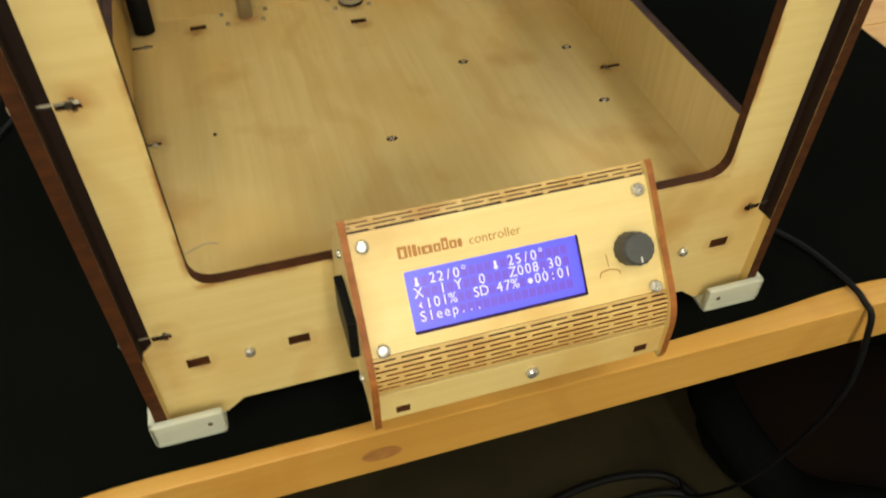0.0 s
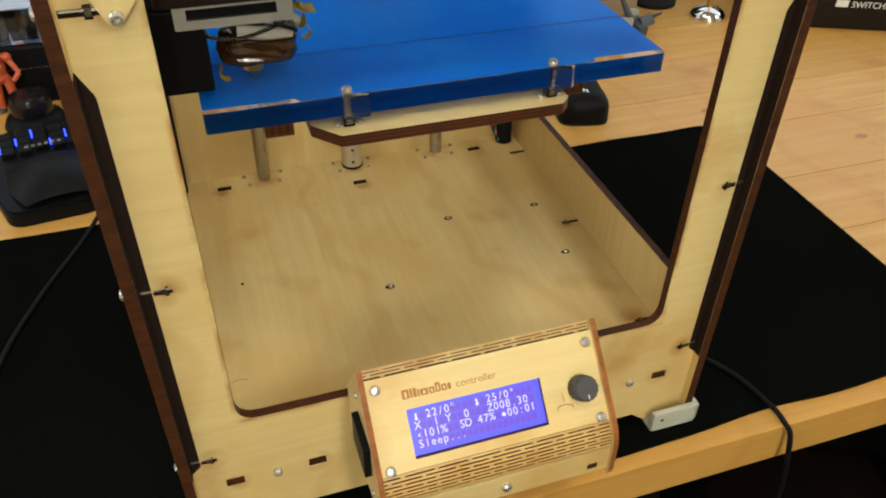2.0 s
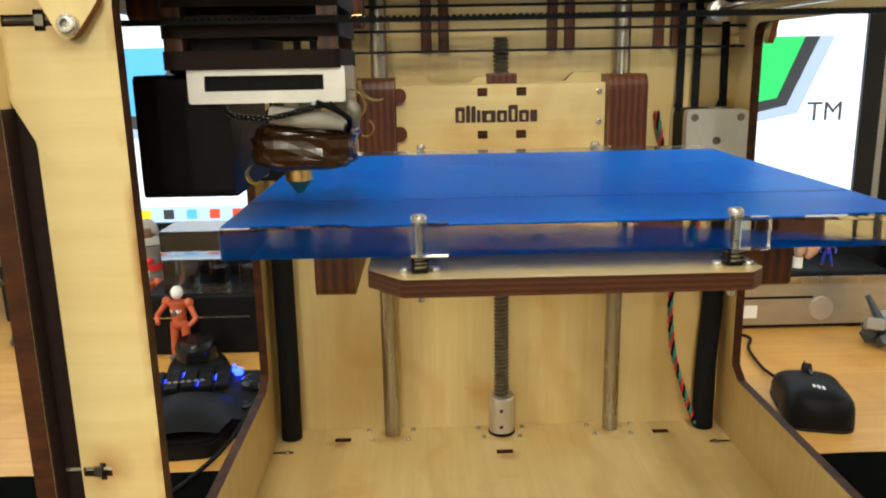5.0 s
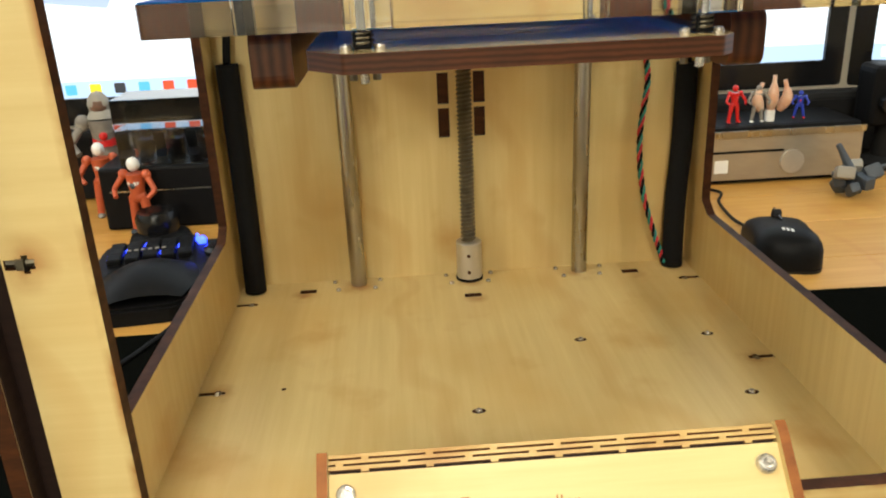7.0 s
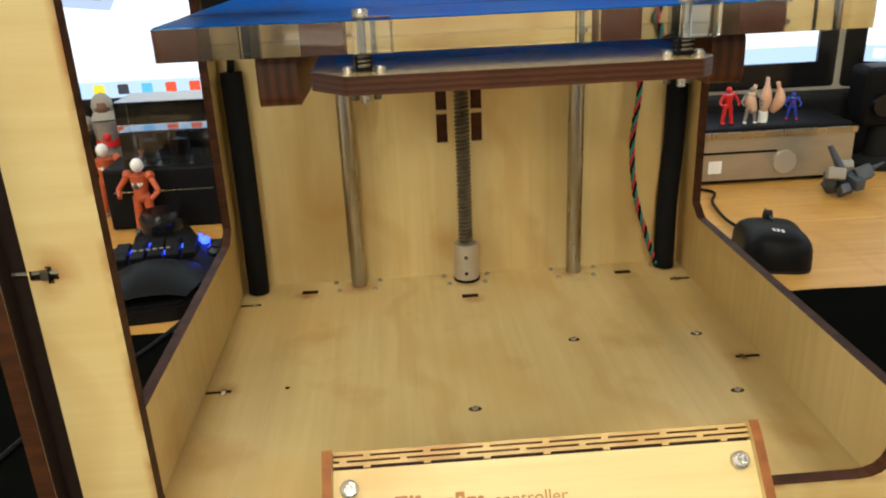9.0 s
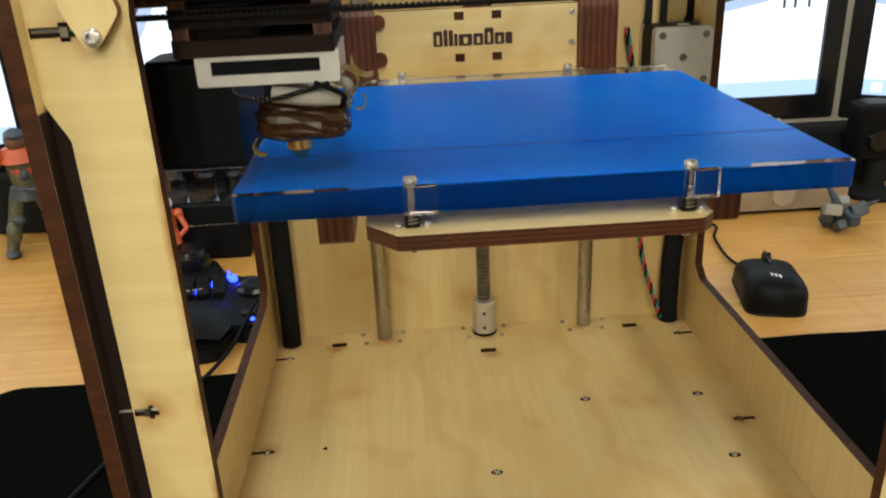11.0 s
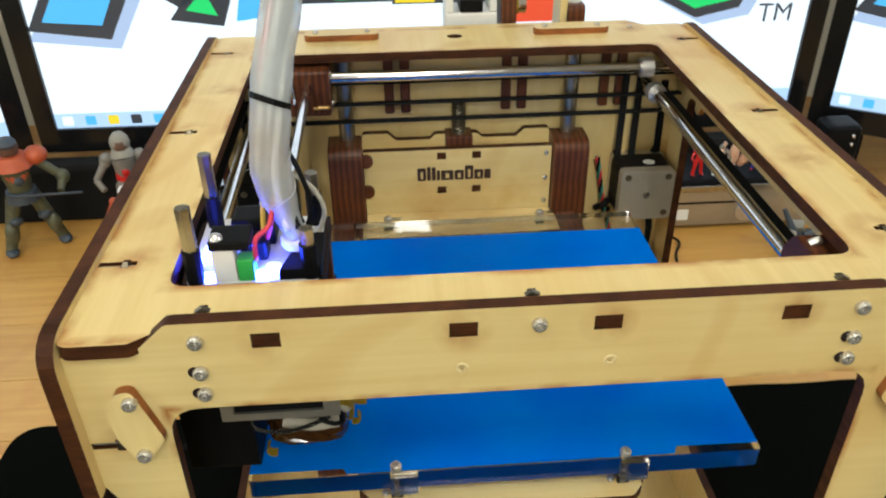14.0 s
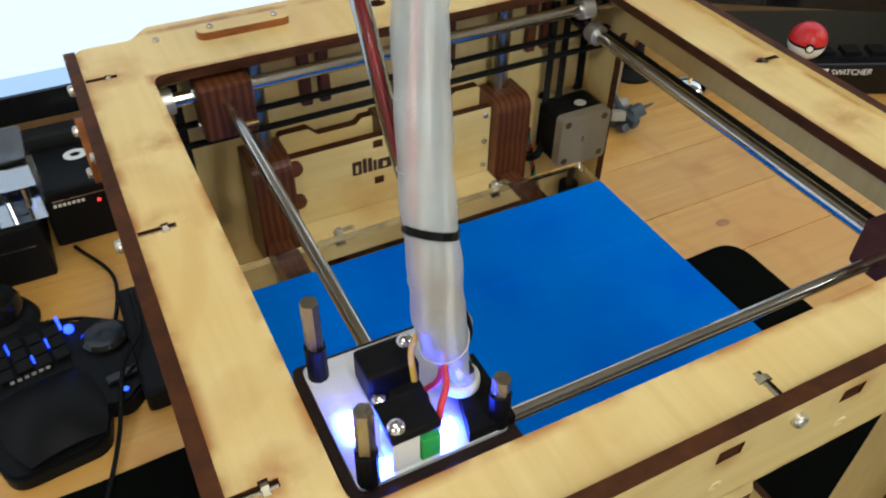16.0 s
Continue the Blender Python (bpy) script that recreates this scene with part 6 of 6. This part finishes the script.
def blob_toy(x, y):
    bm = bmesh.new()
    r = random.Random(3)
    for i in range(9):
        a = i * 0.7
        c = (x + 0.018 * math.cos(a) * (i > 0), y + 0.014 * math.sin(a) * (i > 0), DESK + 0.012 + 0.009 * (i % 3))
        e = Vector((r.uniform(0.005, 0.012), r.uniform(0.005, 0.010), r.uniform(0.005, 0.010)))
        bit = box_bm(Vector(c) - e, Vector(c) + e, 0.003)
        bmesh.ops.rotate(bit, verts=bit.verts, cent=c, matrix=Euler((r.uniform(-0.6, 0.6), r.uniform(-0.6, 0.6), r.uniform(0, 3))).to_matrix())
        for f in bit.faces:
            f.material_index = 1 if i in (2, 5) else 0
        me_bit = bpy.data.meshes.new("bit")
        bit.to_mesh(me_bit)
        bit.free()
        bm.from_mesh(me_bit)
        bpy.data.meshes.remove(me_bit)
    rod_bm((x, y, DESK + 0.02), (x + 0.03, y - 0.02, DESK + 0.045), 0.007, 8, 0.001, bm)
    rod_bm((x, y, DESK + 0.02), (x - 0.02, y + 0.01, DESK + 0.06), 0.006, 8, 0.003, bm)
    return tagged(smooth(part("toy_figure", bm, [slate, hood_grey])), "slate grey and beige toy figure lying on the desk", "toy figure", "toy figures on the desk")


blob_toy(0.474, 0.622)
bell = thing("chrome_stand", "small chrome dome with a brass post", "desk ornament")
smooth(part("dome", turned_bm([(0.027, 0.0), (0.027, 0.004), (0.022, 0.010), (0.013, 0.015), (0.006, 0.017)], (0.630, 0.668, DESK + 0.0002)), steel, bell, "polished chrome dome"))
smooth(part("post", turned_bm([(0.004, 0.0), (0.004, 0.07), (0.005, 0.072), (0.005, 0.080), (0.003, 0.082)], (0.630, 0.668, DESK + 0.017), 14), brass, bell, "brass post"))

switcher = thing("switch_box", "flat black video switch box with white lettering", "switch box")
sw = part("case", box_bm((-0.17, -0.09, 0.0), (0.17, 0.09, 0.050), 0.004), gloss_black, switcher)
lettering("word", "SWITCHER", 0.0125, Matrix.Translation((-0.040, -0.0905, 0.034)) @ pose(0, 0, 0, 90, 0, 0), white_mark, switcher, 0.0003)
for i in range(6):
    part("button", box_bm((-0.13 + i * 0.04, -0.06, 0.050), (-0.105 + i * 0.04, -0.035, 0.054), 0.001), black, switcher)
part("mark_bar", box_bm((-0.062, -0.0908, 0.034), (-0.045, -0.0901, 0.044)), white_mark, switcher)
smooth(part("red_lamp", ball_bm((-0.15, -0.0905, 0.03), 0.003, n=8), led_red, switcher))
switcher.matrix_basis = pose(0.870, 0.632, DESK + 0.0002, 0, 0, -24)
toy_ball = thing("toy_ball", "red and white toy ball with a black band", "toy ball")
for lo, hi, m_, nm in ((-0.95, -0.07, white_plastic, "lower_half"), (0.07, 0.95, red, "upper_half"), (-0.09, 0.09, black, "band")):
    prof_b = [(max(0.0006, 0.030 * math.cos(math.asin(s))) * (0.985 if nm == "band" else 1.0), 0.030 * s) for s in [lo + (hi - lo) * i / 8 for i in range(9)]]
    smooth(part(nm, turned_bm(prof_b, (0, 0, 0), 28), m_, toy_ball))
part("button", rod_bm((0, -0.028, 0), (0, -0.0315, 0), 0.0075, 18), black, toy_ball)
part("button_centre", rod_bm((0, -0.0312, 0), (0, -0.0325, 0), 0.0048, 18), white_plastic, toy_ball)
toy_ball.matrix_basis = pose(0.772, 0.603, DESK + 0.0768, 0, 0, -40) @ Matrix.Diagonal((0.89, 0.89, 0.89, 1))


def card_case(x, y, z, label):
    t = thing("acrylic_case", label, "display case")
    wells = [disc(x + dx, y, 0.0125, 20) for dx in (-0.036, 0.0, 0.036)]
    part("block", plate_bm(rect(x - 0.060, y - 0.032, x + 0.060, y + 0.032, 0.002), wells, "z", z, z + 0.040), [case_clear, case_clear], t)
    for dx in (-0.036, 0.0, 0.036):
        part("well", rod_bm((x + dx, y, z + 0.001), (x + dx, y, z + 0.026), 0.0115, 20), case_clear, t)
    part("lid", box_bm((x - 0.060, y - 0.032, z + 0.0404), (x + 0.060, y + 0.032, z + 0.074), 0.001), case_clear, t)


hub = thing("desktop_hub", "black desktop device carrying a clear acrylic block", "desktop device")
part("case", box_bm((-0.385, 0.655, DESK + 0.0003), (-0.252, 0.770, 0.0180), 0.004), black, hub)
part("front_line", box_bm((-0.375, 0.6545, -0.010), (-0.262, 0.6552, -0.0085)), worn_steel, hub)
card_case(-0.300, 0.693, 0.0182, "thick clear acrylic block with round wells on a black device")
drive = thing("disk_drive", "black external disk drive with a round white badge", "disk drive")
part("case", box_bm((-0.246, 0.700, DESK + 0.0003), (-0.150, 0.7855, 0.0200), 0.004), black, drive)
part("badge", plate_bm(disc(-0.200, 0.762, 0.011, 20, 1.2), [], "z", 0.0200, 0.0204), white_mark, drive)
part("badge_mark", plate_bm(disc(-0.200, 0.762, 0.004, 12, 1.4), [], "z", 0.0204, 0.0207), black, drive)
smooth(part("lamp", ball_bm((-0.190, 0.6998, -0.004), 0.0018, n=8), led_red, drive))
part("slot_line", box_bm((-0.236, 0.6992, 0.0060), (-0.170, 0.7002, 0.0072)), worn_steel, drive)
for i in range(7):
    part("label_bar", box_bm((-0.236 + i * 0.0048, 0.6992, -0.001), (-0.2330 + i * 0.0048, 0.7002, 0.0025)), white_mark, drive)
cam_stand = thing("desk_camera", "black camera on a round stand beside the console", "camera")
CSX, CSY = 0.566, 0.742
smooth(part("base", turned_bm([(0.034, 0.0), (0.034, 0.006), (0.016, 0.014), (0.013, 0.06)], (CSX + 0.014, CSY, DESK + 0.0003)), rubber, cam_stand))
part("body", box_bm((CSX - 0.024, CSY - 0.022, DESK + 0.055), (CSX + 0.024, CSY + 0.022, DESK + 0.132), 0.010, seg=3), black, cam_stand)
smooth(part("lens", rod_bm((CSX - 0.004, CSY - 0.034, DESK + 0.086), (CSX - 0.004, CSY - 0.0215, DESK + 0.086), 0.014, 20), gloss_black, cam_stand))
# steel beads added for two white glints on the black body
for z in (DESK + 0.118, DESK + 0.106):
    smooth(part("glint_bead", ball_bm((CSX + 0.010, CSY - 0.0225, z), 0.0032, n=10), steel, cam_stand))
knob_c = thing("volume_knob", "black round controller dial on a flat base", "controller dial")
smooth(part("base", turned_bm([(0.033, 0.0), (0.034, 0.003), (0.030, 0.012), (0.022, 0.016)], (-0.310, 0.601, DESK + 0.0003)), black, knob_c))
smooth(part("dial", turned_bm([(0.022, 0.0), (0.0235, 0.014), (0.020, 0.022), (0.006, 0.019)], (-0.310, 0.601, DESK + 0.0165)), gloss_black, knob_c))
for pts, lab in (([(-0.188, 0.560, DESK + 0.031), (-0.190, 0.500, DESK + 0.034), (-0.212, 0.465, DESK + 0.030), (-0.230, 0.410, DESK + 0.010), (-0.252, 0.350, MAT + 0.002), (-0.285, 0.275, MAT + 0.002), (-0.309, 0.203, MAT + 0.002), (-0.320, 0.120, MAT + 0.002), (-0.335, 0.02, MAT + 0.002), (-0.338, -0.024, MAT + 0.002), (-0.340, -0.050, DESK - 0.02), (-0.340, -0.05, DESK - 0.3)], "thin black cable running over the mat and the desk edge"),
                 ([(-0.230, 0.690, DESK + 0.004), (-0.200, 0.62, DESK + 0.004), (-0.215, 0.545, DESK + 0.004), (-0.235, 0.57, DESK + 0.004), (-0.27, 0.565, DESK + 0.020)], "thin black cable behind the keypad"),
                 ([(0.182, 0.080, MAT + 0.0022), (0.205, 0.060, MAT + 0.0022), (0.218, 0.041, MAT + 0.0022), (0.231, 0.018, MAT + 0.0022), (0.238, -0.012, MAT + 0.0025), (0.241, -0.030, DESK + 0.003), (0.243, -0.042, DESK - 0.012), (0.250, -0.045, DESK - 0.10), (0.30, 0.02, DESK - 0.35), (0.36, 0.12, FLOOR + 0.15), (0.42, 0.20, FLOOR + 0.02)], "black cable hanging over the desk's front edge")):
    tagged(part("cable", tube_bm(pts, 0.0021, 8), black), lab, "cable", "cables")
tagged(part("loose_strand", tube_bm([(-0.152, 0.060, 0.0004), (-0.148, 0.072, 0.0006), (-0.135, 0.078, 0.0012), (-0.128, 0.077, 0.0005)], 0.0003, 5), cotton), "thin strand of pale plastic on the printer's floor", "plastic strand")

# dark bag and cables on the floor under the desk
bag = thing("backpack", "open black backpack with a brown inside on the floor", "backpack")
bm = bmesh.new()
rim = [(0.70 + 0.20 * math.cos(a) * (1 + 0.10 * math.sin(3 * a)), 0.20 + 0.19 * math.sin(a) * (1 + 0.08 * math.cos(2 * a))) for a in [2 * math.pi * i / 28 for i in range(28)]]
part("rim", tube_bm([(u, v, FLOOR + 0.09 + 0.02 * math.sin(i * 1.1)) for i, (u, v) in enumerate(rim)] + [(rim[0][0], rim[0][1], FLOOR + 0.09)], 0.036, 10, steps=3), cloth, bag)
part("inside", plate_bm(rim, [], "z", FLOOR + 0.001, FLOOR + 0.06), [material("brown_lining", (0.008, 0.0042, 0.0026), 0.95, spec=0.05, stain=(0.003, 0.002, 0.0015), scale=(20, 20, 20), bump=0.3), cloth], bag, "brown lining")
for k in range(4):
    pts = [(0.50 - 0.02 * k, 0.10 + 0.02 * k, FLOOR + 0.01), (0.40, 0.13 + 0.03 * k, FLOOR + 0.008), (0.28, 0.10 + 0.045 * k, FLOOR + 0.008), (0.12, 0.02 + 0.06 * k, FLOOR + 0.008)]
    tagged(part("cable", tube_bm(pts, 0.006, 8), black), "loose black cable lying on the floor", "cable", "cables")
